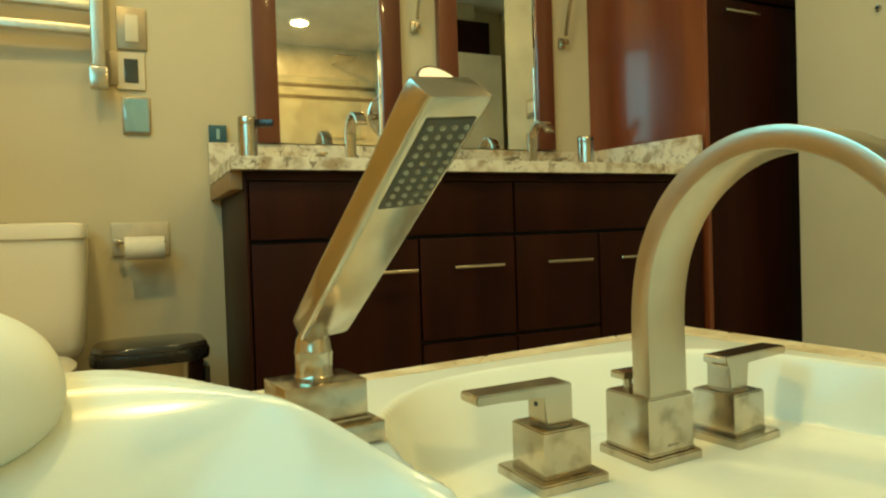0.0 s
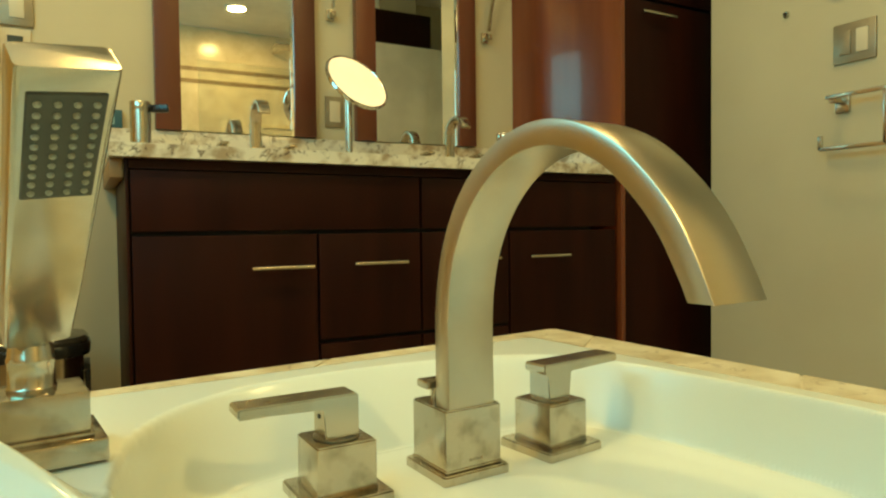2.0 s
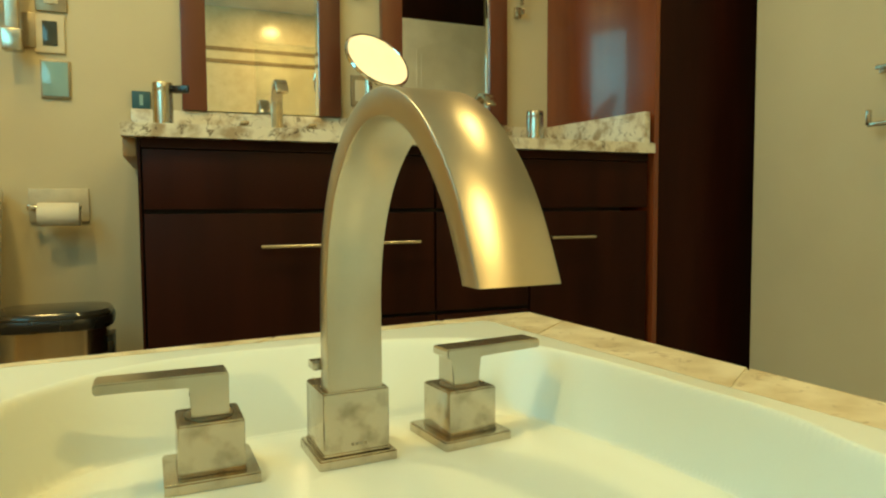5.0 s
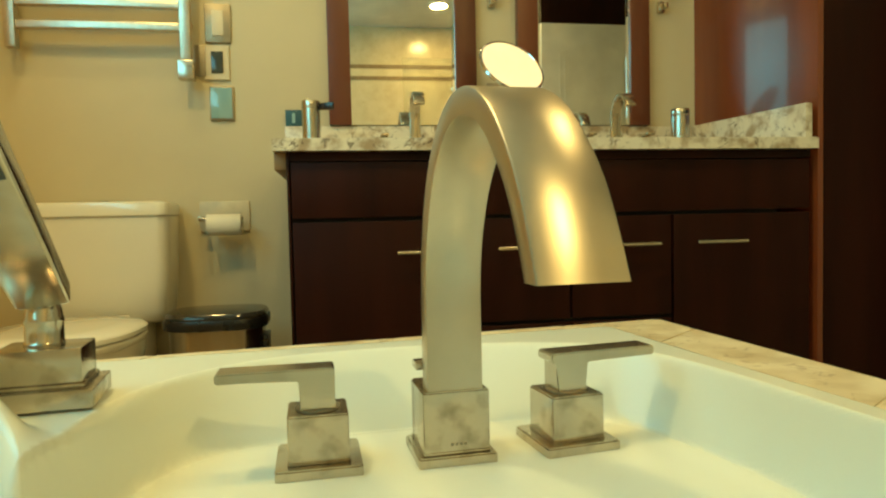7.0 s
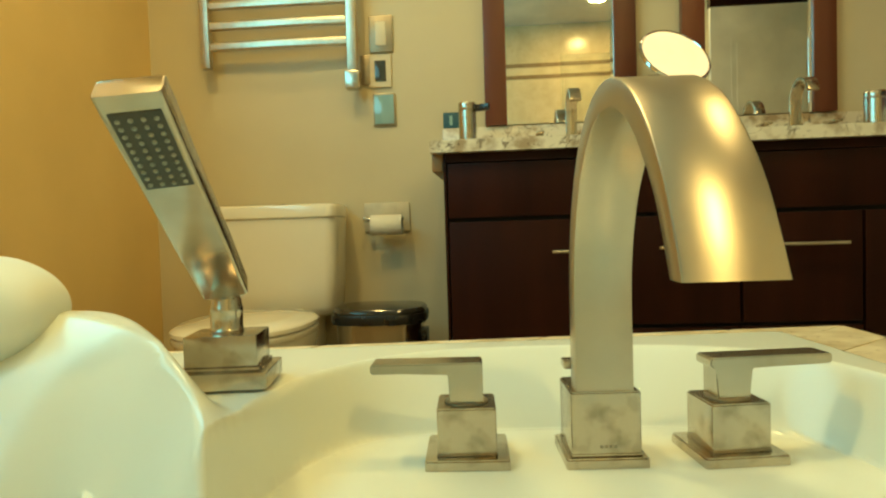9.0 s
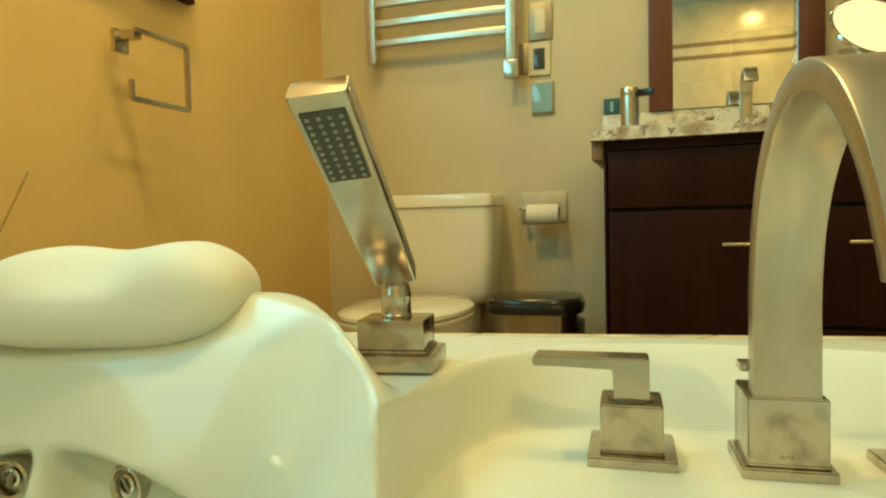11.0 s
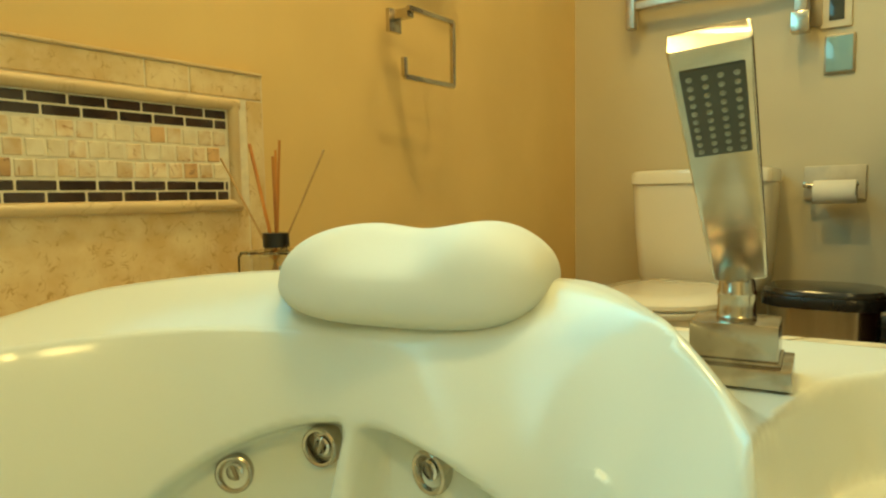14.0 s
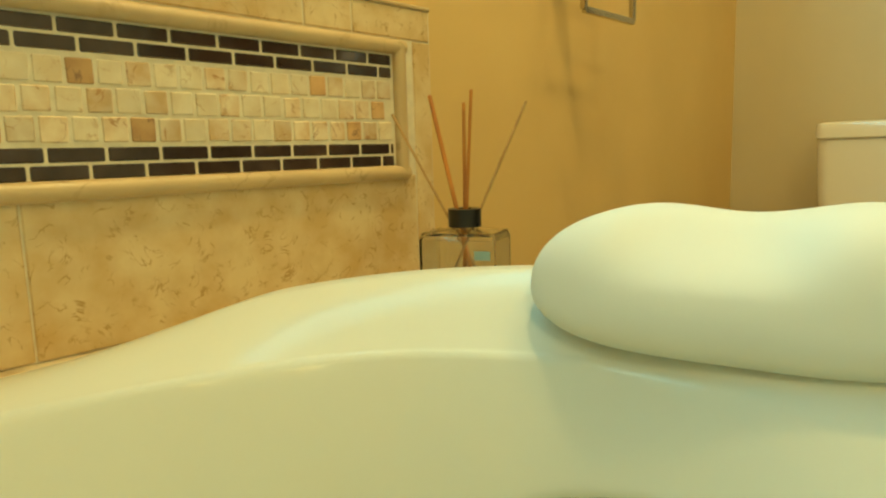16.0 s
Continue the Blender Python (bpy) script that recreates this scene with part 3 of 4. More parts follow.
def tub_spout(x, y):
    th = thing("tub_spout", pose(x, y, LEDGE, 0, 0, FAUCET_TURN), "brushed nickel arched ribbon tub spout on a square base", "faucet", "tub filler set")
    square_plate(0.0715, 0.009, th)
    part("collar", prism(rounded(0.062, 0.062, 0.002, 3), 0.0095, 0.0125, 0.001), M_NICKEL_WORN, th)
    part("base_block", prism(rounded(0.0605, 0.0605, 0.0022, 3), 0.0125, 0.0655, 0.0015), M_NICKEL_WORN, th)
    # the ribbon: rises straight, bends over in a wide arc towards the basin
    line = [(0.0, 0.062), (0.0, 0.10), (0.0, 0.145), (0.004, 0.178), (0.014, 0.211), (0.034, 0.245), (0.062, 0.272), (0.096, 0.290), (0.132, 0.2965),
            (0.168, 0.2915), (0.201, 0.2765), (0.228, 0.254), (0.249, 0.229), (0.2635, 0.203), (0.272, 0.1845)]
    p = np.array(line)
    q = np.linspace(0, len(p) - 1, 61)
    dense = []
    for t in q:
        i = min(int(t), len(p) - 2)
        f = t - i
        a, b, c, d = p[max(i - 1, 0)], p[i], p[i + 1], p[min(i + 2, len(p) - 1)]
        dense.append(0.5 * (2 * b + (c - a) * f + (2 * a - 5 * b + 4 * c - d) * f * f + (3 * b - a - 3 * c + d) * f ** 3))
    dense = np.array(dense)
    path, secs = [], []
    for i in range(len(dense)):
        t = dense[min(i + 1, len(dense) - 1)] - dense[max(i - 1, 0)]
        t = t / np.linalg.norm(t)
        nrm = Vector((0, t[1], t[0]))
        f = i / (len(dense) - 1)
        if f > 0.90:   # the mouth is cut level
            flat = Vector((0, math.copysign(1 / max(abs(t[1]), 0.3), t[1]), 0))
            nrm = nrm.lerp(flat, (f - 0.90) / 0.10)
        thick = 0.0235 * (1 - f) + 0.0165 * f
        wide = 0.0505
        path.append(((0, -dense[i][0] - 0.0155, dense[i][1]), (1, 0, 0), tuple(nrm)))
        secs.append(rounded(wide, thick, 0.0016, 2))
    part("ribbon", sweep(path, secs), M_RIBBON, th)
    knob = part("diverter_stem", rod((-0.016, 0.012, 0.062), (-0.016, 0.012, 0.080), 0.0045), M_NICKEL, th)
    part("diverter_knob", box(-0.030, 0.000, 0.003, 0.022, 0.0785, 0.086, 0.0015), M_NICKEL_WORN, knob)
    # worn maker's mark as bars
    for k in range(4):
        part("mark_bar", box(-0.006 + 0.004 * k, -0.0034 + 0.004 * k, -0.03035, -0.0302, 0.0165, 0.0192), M_PLATE, th)
    return th


def tub_handle(x, y, side, turn):
    th = thing("tub_valve", pose(x, y, LEDGE, 0, 0, turn), "brushed nickel square lever handle with water spots", "faucet handle", "tub filler set")
    square_plate(0.0745, 0.009, th)
    part("collar", prism(rounded(0.054, 0.054, 0.002, 3), 0.0095, 0.012, 0.001), M_NICKEL_WORN, th)
    # block that narrows a little towards its top
    own = prism(rounded(0.0525, 0.0525, 0.002, 3), 0.012, 0.0515, 0.0015)
    part("base_block", own, M_NICKEL_WORN, th)
    part("swivel_ring", lathe([(0, 0.0515), (0.0192, 0.0515), (0.0198, 0.0528), (0.0188, 0.0532), (0, 0.0532)], 40), M_PLATE, th)
    # stem and lever are one bent bar with filleted inner corners
    lo, hi, s0, s1 = (-0.086, 0.0155, -0.0145, 0.0155) if side < 0 else (-0.0215, 0.090, -0.015, 0.015)
    zt, zb, zl, fr = 0.0895, 0.053, 0.0805, 0.0035
    prof = [(s0, zb), (s1, zb)]
    if hi - s1 > fr:
        prof += [(s1 + fr * (1 - math.cos(t)), zl - fr + fr * math.sin(t)) for t in np.linspace(0, math.pi / 2, 5)] + [(hi - 0.002, zl), (hi, zl + 0.002)]
    prof += [(hi, zt - 0.002), (hi - 0.002, zt), (lo + 0.002, zt), (lo, zt - 0.002)]
    if s0 - lo > fr:
        prof += [(lo, zl + 0.002), (lo + 0.002, zl)] + [(s0 - fr * (1 - math.cos(t)), zl - fr + fr * math.sin(t)) for t in np.linspace(math.pi / 2, 0, 5)]
    bar = prism(prof, -0.0142, 0.0142, 0.0012, None, pose(0, 0, 0, 90, 0, 0))
    part("lever", bar, M_NICKEL, th, smooth=False)
    if side < 0:
        part("set_screw", rod((-0.0148, 0.002, 0.070), (-0.0153, 0.002, 0.070), 0.0022), M_BLACK, th)
    return th


tub_spout(0.6385, 0.6295)
tub_handle(0.5185, 0.627, -1, 2.0)
tub_handle(0.7535, 0.634, 1, 8.0)


# ---- hand shower ----
def hand_shower():
    th = thing("hand_shower", pose(0.298, 0.622, RIM + 0.002, 0, 0, 7), "brushed nickel bar hand shower leaning from a square holder", "hand shower")
    part("base_plate", box(-0.042, 0.042, -0.036, 0.036, 0, 0.0155, 0.0015), M_NICKEL_WORN, th)
    part("collar", box(-0.0345, 0.0345, -0.0285, 0.0285, 0.0155, 0.019, 0.001), M_NICKEL_WORN, th)
    part("base_block", box(-0.0325, 0.0325, -0.0265, 0.0265, 0.019, 0.0475, 0.0015), M_NICKEL_WORN, th)
    neck = part("swivel_neck", lathe([(0, 0.0475), (0.0150, 0.0475), (0.0155, 0.050), (0.0145, 0.0515), (0.0145, 0.066), (0.0150, 0.0675), (0.0150, 0.070), (0.0143, 0.0712), (0.0135, 0.078), (0.010, 0.085), (0, 0.089)], 36), M_NICKEL, th)
    # wand: lower face runs from the neck up to the head
    foot, tip = Vector((0.004, -0.013, 0.079)), Vector((0.0054, -0.2122, 0.2252))
    axis = (tip - foot).normalized()
    sidew = Vector((0.985, 0.17, 0.03))
    sidew = (sidew - axis * sidew.dot(axis)).normalized()
    outn = axis.cross(sidew).normalized()
    if outn.z < 0:
        outn = -outn
    part("hose_nut", rod(Vector((0.0, 0.012, 0.060)), foot + axis * 0.016 + outn * 0.014, 0.0085), M_NICKEL, neck)
    length = (tip - foot).length
    path, secs = [], []
    for f, w, t, off in ((0.0, 0.036, 0.020, 0.002), (0.02, 0.040, 0.021, 0.0), (0.30, 0.0415, 0.022, 0.0), (0.70, 0.0420, 0.021, 0.0), (0.90, 0.0425, 0.0225, 0.0), (0.994, 0.0425, 0.0225, 0.0), (1.0, 0.0415, 0.0205, 0.0006)):
        slant = axis * (-0.25 if f > 0.95 else 0.0)
        path.append((foot + axis * (length * f) + (outn + slant) * (t / 2 + off), sidew, outn + slant))
        secs.append(rounded(w, t, 0.003, 3))
    body = part("wand", sweep(path, secs), M_NICKEL, th)
    m = Matrix((( *sidew, 0), (*axis, 0), (*outn, 0), (0, 0, 0, 1))).transposed()
    m.translation = foot
    part("spray_face", box(-0.0165, 0.0165, length * 0.65, length * 0.945, -0.0012, 0.002, 0.0008, 1, None, m), M_RUBBER, body, "dark grey rubber spray face")
    for i in range(4):
        for j in range(10):
            c = m @ Vector((-0.0120 + 0.0080 * i, length * 0.65 + 0.0055 + 0.0068 * j, -0.0012))
            part("nozzle", lathe([(0.0019, 0.001), (0.0017, -0.0008), (0.0010, -0.0016), (0, -0.0017)], 8, Matrix.Translation(c) @ m.to_3x3().to_4x4()), M_NUB, body)
    return th


hand_shower()


# ---- vanity ----
VY = 1.786          # front face of the doors


def bar_pull(parent, x0, x1, z, y):
    h = part("handle", rod((x0, y - 0.030, z), (x1, y - 0.030, z), 0.0052), M_STEEL, parent, "slim brushed steel bar pull")
    for x in (x0 + 0.022, x1 - 0.022):
        part("handle_post", rod((x, y - 0.030, z), (x, y, z), 0.004), M_STEEL, h)


def front_panel(name, x0, x1, z0, z1, parent, pull=None, mat=None):
    g = 0.0036
    d = part(name, box(x0 + g, x1 - g, VY, VY + 0.019, z0 + g, z1 - g, 0.0018), mat or M_WOOD, parent)
    if pull:
        bar_pull(d, pull[0], pull[1], pull[2], VY)
    return d


van = thing("vanity_cabinet", pose(0, 0, 0), "dark cherry wood double vanity with flat fronts and bar pulls", "vanity")
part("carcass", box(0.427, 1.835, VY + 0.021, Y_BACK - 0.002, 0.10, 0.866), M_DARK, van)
part("side_panel", box(0.420, 0.4265, VY + 0.001, Y_BACK - 0.002, 0.09, 0.866, 0.001), M_WOOD, van)
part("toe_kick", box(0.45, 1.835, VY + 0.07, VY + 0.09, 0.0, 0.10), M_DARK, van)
part("top_rail", box(0.4275, 1.930, VY + 0.002, VY + 0.020, 0.842, 0.866), M_WOOD, van)
for x0, x1 in ((0.4275, 1.185), (1.185, 1.930)):
    front_panel("drawer_front", x0, x1, 0.690, 0.842, van)
front_panel("cabinet_door", 0.4275, 0.879, 0.11, 0.686, van, (0.699, 0.860, 0.598))
front_panel("drawer_front", 0.879, 1.185, 0.396, 0.686, van, (0.971, 1.130, 0.601))
front_panel("drawer_front", 0.879, 1.185, 0.11, 0.392, van, (0.971, 1.130, 0.30))
front_panel("drawer_front", 1.185, 1.490, 0.396, 0.686, van, (1.279, 1.441, 0.602))
front_panel("drawer_front", 1.185, 1.490, 0.11, 0.392, van, (1.279, 1.441, 0.30))
front_panel("cabinet_door", 1.490, 1.930, 0.11, 0.686, van, (1.551, 1.708, 0.603))

tagged(mesh_object("countertop", prism([(0.387, 1.758), (1.9345, 1.758), (1.845, Y_BACK - 0.001), (0.387, Y_BACK - 0.001)], 0.8665, 0.899, 0.003), M_GRANITE), "speckled cream granite worktop on the vanity", "countertop")
tagged(mesh_object("backsplash", box(0.387, 1.822, Y_BACK - 0.021, Y_BACK - 0.0005, 0.8995, 1.0, 0.002), M_GRANITE), "low granite upstand against the wall", "backsplash")
tagged(mesh_object("side_splash", prism([(1.905, 1.775), (1.926, 1.775), (1.8455, Y_BACK - 0.022), (1.8245, Y_BACK - 0.022)], 0.8995, 1.0, 0.0015), M_GRANITE), "low granite upstand against the tall cabinet", "backsplash")
tagged(mesh_object("corbel", box(0.388, 0.419, 1.80, Y_BACK - 0.003, 0.820, 0.866, 0.004), M_CORBEL), "tan wood strip beneath the worktop end", "trim")

# ---- tall cabinet ----
tall = thing("tall_cabinet", pose(0, 0, 0), "tall dark cherry linen cabinet with steel pulls", "cabinet")
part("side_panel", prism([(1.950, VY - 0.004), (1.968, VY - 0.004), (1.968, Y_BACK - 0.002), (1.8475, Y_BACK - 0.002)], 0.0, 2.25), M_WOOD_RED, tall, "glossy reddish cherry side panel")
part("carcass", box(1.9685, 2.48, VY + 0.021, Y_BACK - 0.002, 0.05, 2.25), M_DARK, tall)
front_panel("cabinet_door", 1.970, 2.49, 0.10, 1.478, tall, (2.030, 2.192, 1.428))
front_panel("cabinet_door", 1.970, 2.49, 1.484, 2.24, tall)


# ---- framed mirrors ----
def framed_mirror(x0, x1, z0, z1):
    th = thing("framed_mirror", pose(0, Y_BACK - 0.001, 0), "tall wall mirror in a wide cherry wood frame", "mirror", "mirrors over the vanity")
    w = 0.073
    part("glass", box(x0 + w - 0.006, x1 - w + 0.006, -0.018, -0.012, z0 + 0.002, z1 - w + 0.006), M_MIRROR, th, "silvered mirror glass", smooth=False)
    part("glass_bevel", box(-0.0045, 0.0045, -0.0012, 0.0012, z0 + 0.003, z1 - w, 0, 1, None, pose(x1 - w - 0.0045, -0.0188, 0, 0, 0, -7)), M_MIRROR, th, smooth=False)
    for a, b in ((x0, x0 + w), (x1 - w, x1)):
        part("frame_stile", box(a, b, -0.034, 0.0, z0, z1, 0.003), M_WOOD_FRAME, th)
    part("frame_rail", box(x0 + w, x1 - w, -0.033, 0.0, z1 - w, z1, 0.003), M_WOOD_FRAME, th)


framed_mirror(0.532, 1.030, 1.002, 2.10)
framed_mirror(1.176, 1.658, 1.002, 2.10)


def wall_sconce(x):
    """The low end of a curved sconce arm, on a square wall pad."""
    th = thing("wall_sconce", pose(x, Y_BACK, 0), "curved brushed nickel sconce arm on the wall", "sconce", "sconces by the mirrors")
    part("wall_pad", box(-0.013, 0.013, -0.012, -0.0005, 1.405, 1.445, 0.002), M_NICKEL, th)
    pts = []
    for k in range(25):
        a = radians(4 + 76 * k / 24)
        pts.append((0.12 - 0.12 * math.cos(a) + 0.0, -0.035 - 0.05 * math.sin(a), 1.42 + 0.34 * math.sin(a)))
    path, secs = [], []
    for i, p in enumerate(pts):
        t = (Vector(pts[min(i + 1, 24)]) - Vector(pts[max(i - 1, 0)])).normalized()
        s = Vector((0, 1, 0))
        s = (s - t * s.dot(t)).normalized()
        path.append((p, s, s.cross(t)))
        secs.append(rounded(0.020, 0.007, 0.002, 2))
    part("arm", sweep(path, secs), M_NICKEL, th)
    part("bracket", box(-0.008, 0.010, -0.045, -0.010, 1.412, 1.432, 0.002), M_NICKEL, th)
    part("shade", lathe([(0.028, 1.80), (0.045, 1.88), (0.05, 1.98), (0.047, 1.98), (0.042, 1.88), (0.025, 1.802)], 28, pose(0.115, -0.085, 0)), M_GLOW, th, "lit frosted glass shade")


wall_sconce(1.092)
wall_sconce(1.715)


# ---- things on the worktop ----
def sink_faucet(x, y):
    th = thing("sink_faucet", pose(x, y, 0.9), "small brushed nickel ribbon sink faucet", "faucet", "sink faucets")
    part("base_block", prism(rounded(0.045, 0.045, 0.003, 3), 0.0, 0.032, 0.001), M_NICKEL, th)
    path, secs = [], []
    for k in range(29):
        f = k / 28
        if f < 0.4:
            o, t = (0, 0.0, 0.03 + 0.078 * f / 0.4), Vector((0, 0, 1))
        else:
            a = math.pi * (f - 0.4) / 0.6 * 0.88
            o, t = (0, -0.060 * (1 - math.cos(a)), 0.108 + 0.064 * math.sin(a)), Vector((0, -math.sin(a), math.cos(a) * 1.1)).normalized()
        path.append((o, (1, 0, 0), tuple(Vector((1, 0, 0)).cross(t))))
        secs.append(rounded(0.034, 0.012, 0.0015, 2))
    part("spout", sweep(path, secs), M_NICKEL, th)
    part("lift_rod", rod((0.028, 0.02, 0.0), (0.028, 0.02, 0.055), 0.004), M_NICKEL, th)
    for s in (-1, 1):
        h = part("handle_block", prism(rounded(0.036, 0.036, 0.003, 3), 0.0, 0.045, 0.001, None, pose(s * 0.10, 0, 0)), M_NICKEL, th)
        part("lever", box(s * 0.10 - 0.012, s * 0.10 + 0.012, -0.055, 0.014, 0.0455, 0.053, 0.002), M_NICKEL, h)
    return th


sink_faucet(0.80, 2.13)
sink_faucet(1.475, 2.13)


def soap_dispenser(x, y, h, r, turn):
    th = thing("soap_dispenser", pose(x, y, 0.9, 0, 0, turn), "brushed steel cylinder soap dispenser with black spout", "soap dispenser", "soap dispensers")
    part("body", lathe([(0, 0), (r, 0), (r, h), (r - 0.001, h + 0.001), (0, h + 0.001)], 36), M_STEEL, th)
    part("top_cap", lathe([(0, h + 0.0012), (r * 0.98, h + 0.0012), (r, h + 0.003), (r, h + 0.022), (r * 0.96, h + 0.024), (0, h + 0.024)], 36), M_STEEL, th)
    part("spout_hole", rod((0, -r + 0.002, h + 0.012), (0, -r - 0.006, h + 0.012), 0.006), M_BLACK, th)
    return th


soap_dispenser(1.702, 2.12, 0.113, 0.030, 10)
d = soap_dispenser(0.478, 2.08, 0.125, 0.027, 60)
part("pump_spout", box(0.0, 0.012, -0.075, -0.027, 0.120, 0.142, 0.004), M_BLACK, d, "black sensor spout")

carton = thing("small_carton", pose(0.4165, Y_BACK - 0.0115, 1.0), "small dark teal carton on the granite upstand", "carton")
part("carton_box", box(-0.026, 0.026, -0.009, 0.009, 0.0005, 0.053, 0.001), M_TEAL, carton)
part("pale_mark", box(-0.005, 0.005, -0.0096, -0.0092, 0.010, 0.042), M_PALE_BLUE, carton)
tagged(mesh_object("soap_dish", lathe([(0, 0), (0.030, 0), (0.040, 0.012), (0.038, 0.012), (0.029, 0.003), (0, 0.003)], 28, pose(0.93, 2.03, 0.9005)), M_CERAMIC), "small cream soap dish on the worktop", "soap dish")


def makeup_mirror(x, y):
    th = thing("makeup_mirror", pose(x, y, 0.9), "round tilted makeup mirror on a steel post, bright reflection painted as a glow", "makeup mirror")
    part("base_disc", lathe([(0, 0), (0.055, 0), (0.055, 0.004), (0.05, 0.007), (0, 0.008)], 40), M_STEEL, th)
    part("post", rod((0, 0, 0.006), (0, 0, 0.235), 0.0105), M_STEEL, th)
    m = Matrix.Translation((0.026, -0.010, 0.252)) @ Vector((0.24, -0.79, 0.56)).to_track_quat("Z", "Y").to_matrix().to_4x4()
    head = part("head", lathe([(0, -0.014), (0.09, -0.013), (0.108, -0.006), (0.1105, 0.0), (0.108, 0.005), (0.104, 0.006), (0.102, 0.003)], 56, m), M_CHROME, th, "chrome rim and back")
    # face and ring emit light to imitate the bright reflection in the mirror
    part("glow_ring", lathe([(0.0905, 0.0032), (0.1018, 0.0032), (0.1018, 0.0042), (0.0905, 0.0042)], 56, m), M_GLOW, head)
    part("mirror_face", lathe([(0, 0.0030), (0.0902, 0.0036)], 56, m), M_GLOW, head, "round mirror face that glows in place of its bright reflection")
    return th


makeup_mirror(1.07, 2.05)


# ---- toilet ----
def loft(sections):
    own = bmesh.new()
    rings = [[own.verts.new(p) for p in s] for s in sections]
    n = len(rings[0])
    for a, b in zip(rings, rings[1:]):
        for i in range(n):
            own.faces.new((a[i], a[(i + 1) % n], b[(i + 1) % n], b[i]))
    own.faces.new(rings[0])
    own.faces.new(rings[-1])
    return own


def egg(cx, cy, w, front, back, z, n=48, power=0.86):
    out = []
    for k in range(n):
        a = 2 * math.pi * k / n
        c, s = math.cos(a), math.sin(a)
        out.append((cx + w * math.copysign(abs(c) ** power, c), cy + (back if s > 0 else front) * math.copysign(abs(s) ** power, s), z))
    return out


def toilet():
    th = thing("toilet", pose(-0.147, 0, 0), "cream ceramic two-piece toilet with closed lid", "toilet")
    cy = 2.165
    secs = []
    for z, w, d in ((0.395, 0.335, 0.150), (0.405, 0.355, 0.165), (0.43, 0.372, 0.178), (0.55, 0.388, 0.185), (0.66, 0.397, 0.19), (0.712, 0.400, 0.192)):
        secs.append([(p, cy + q + (0.192 - d) / 2, z) for p, q in rounded(w, d, 0.035, 6)])
    part("tank", loft(secs), M_CERAMIC, th)
    secs = []
    for z, w, d in ((0.7125, 0.396, 0.198), (0.716, 0.404, 0.205), (0.742, 0.404, 0.205), (0.752, 0.398, 0.199), (0.756, 0.38, 0.185)):
        secs.append([(p, cy + q, z) for p, q in rounded(w, d, 0.03, 6)])
    part("tank_lid", loft(secs), M_CERAMIC, th)
    part("flush_button", lathe([(0, 0.756), (0.018, 0.756), (0.018, 0.760), (0.016, 0.761), (0, 0.761)], 28, pose(0.0, cy, 0)), M_CHROME, th)
    part("bowl", loft([egg(0, 1.88, 0.11, 0.16, 0.20, 0.0), egg(0, 1.88, 0.105, 0.16, 0.20, 0.12), egg(0, 1.86, 0.15, 0.22, 0.21, 0.27), egg(0, 1.85, 0.178, 0.25, 0.22, 0.36), egg(0, 1.85, 0.18, 0.255, 0.22, 0.385)]), M_CERAMIC, th)
    part("bowl_neck", box(-0.12, 0.12, 2.03, 2.24, 0.20, 0.394, 0.02), M_CERAMIC, th)
    part("seat", loft([egg(0, 1.845, 0.183, 0.258, 0.205, 0.3865), egg(0, 1.845, 0.186, 0.262, 0.207, 0.392), egg(0, 1.845, 0.186, 0.262, 0.207, 0.400), egg(0, 1.845, 0.182, 0.257, 0.204, 0.404)]), M_CERAMIC, th)
    part("seat_lid", loft([egg(0, 1.845, 0.182, 0.258, 0.205, 0.406), egg(0, 1.845, 0.187, 0.263, 0.208, 0.411), egg(0, 1.845, 0.186, 0.262, 0.207, 0.420), egg(0, 1.845, 0.172, 0.248, 0.197, 0.429), egg(0, 1.845, 0.11, 0.18, 0.14, 0.434), egg(0, 1.845, 0.02, 0.03, 0.03, 0.436)]), M_CERAMIC, th)
    for s in (-1, 1):
        part("hinge", rod((s * 0.075 - 0.02, 2.045, 0.417), (s * 0.075 + 0.02, 2.045, 0.417), 0.011), M_CERAMIC, th)


toilet()

# ---- waste bin ----
b = thing("pedal_bin", pose(0.198, 2.02, 0), "brushed steel pedal bin with glossy black lid", "waste bin")


def bin_outline(w, d, z):
    return [(p, q, z) for p, q in rounded(w, d, min(w, d) * 0.34, 7)]


part("body", loft([bin_outline(0.235, 0.20, 0.012), bin_outline(0.240, 0.205, 0.02), bin_outline(0.257, 0.217, 0.389)]), M_STEEL, b)
part("rim_band", loft([bin_outline(0.262, 0.222, 0.3895), bin_outline(0.284, 0.240, 0.392), bin_outline(0.288, 0.244, 0.412), bin_outline(0.282, 0.238, 0.420)]), M_BLACK, b)
part("lid", loft([bin_outline(0.278, 0.236, 0.4205), bin_outline(0.278, 0.236, 0.428), bin_outline(0.262, 0.222, 0.437), bin_outline(0.16, 0.13, 0.442)]), M_LID, b)
part("foot_ring", loft([bin_outline(0.245, 0.21, 0.0), bin_outline(0.245, 0.21, 0.0118)]), M_BLACK, b)
part("side_strip", box(0.128, 0.142, -0.05, 0.05, 0.10, 0.364, 0.003), M_BLACK, b)

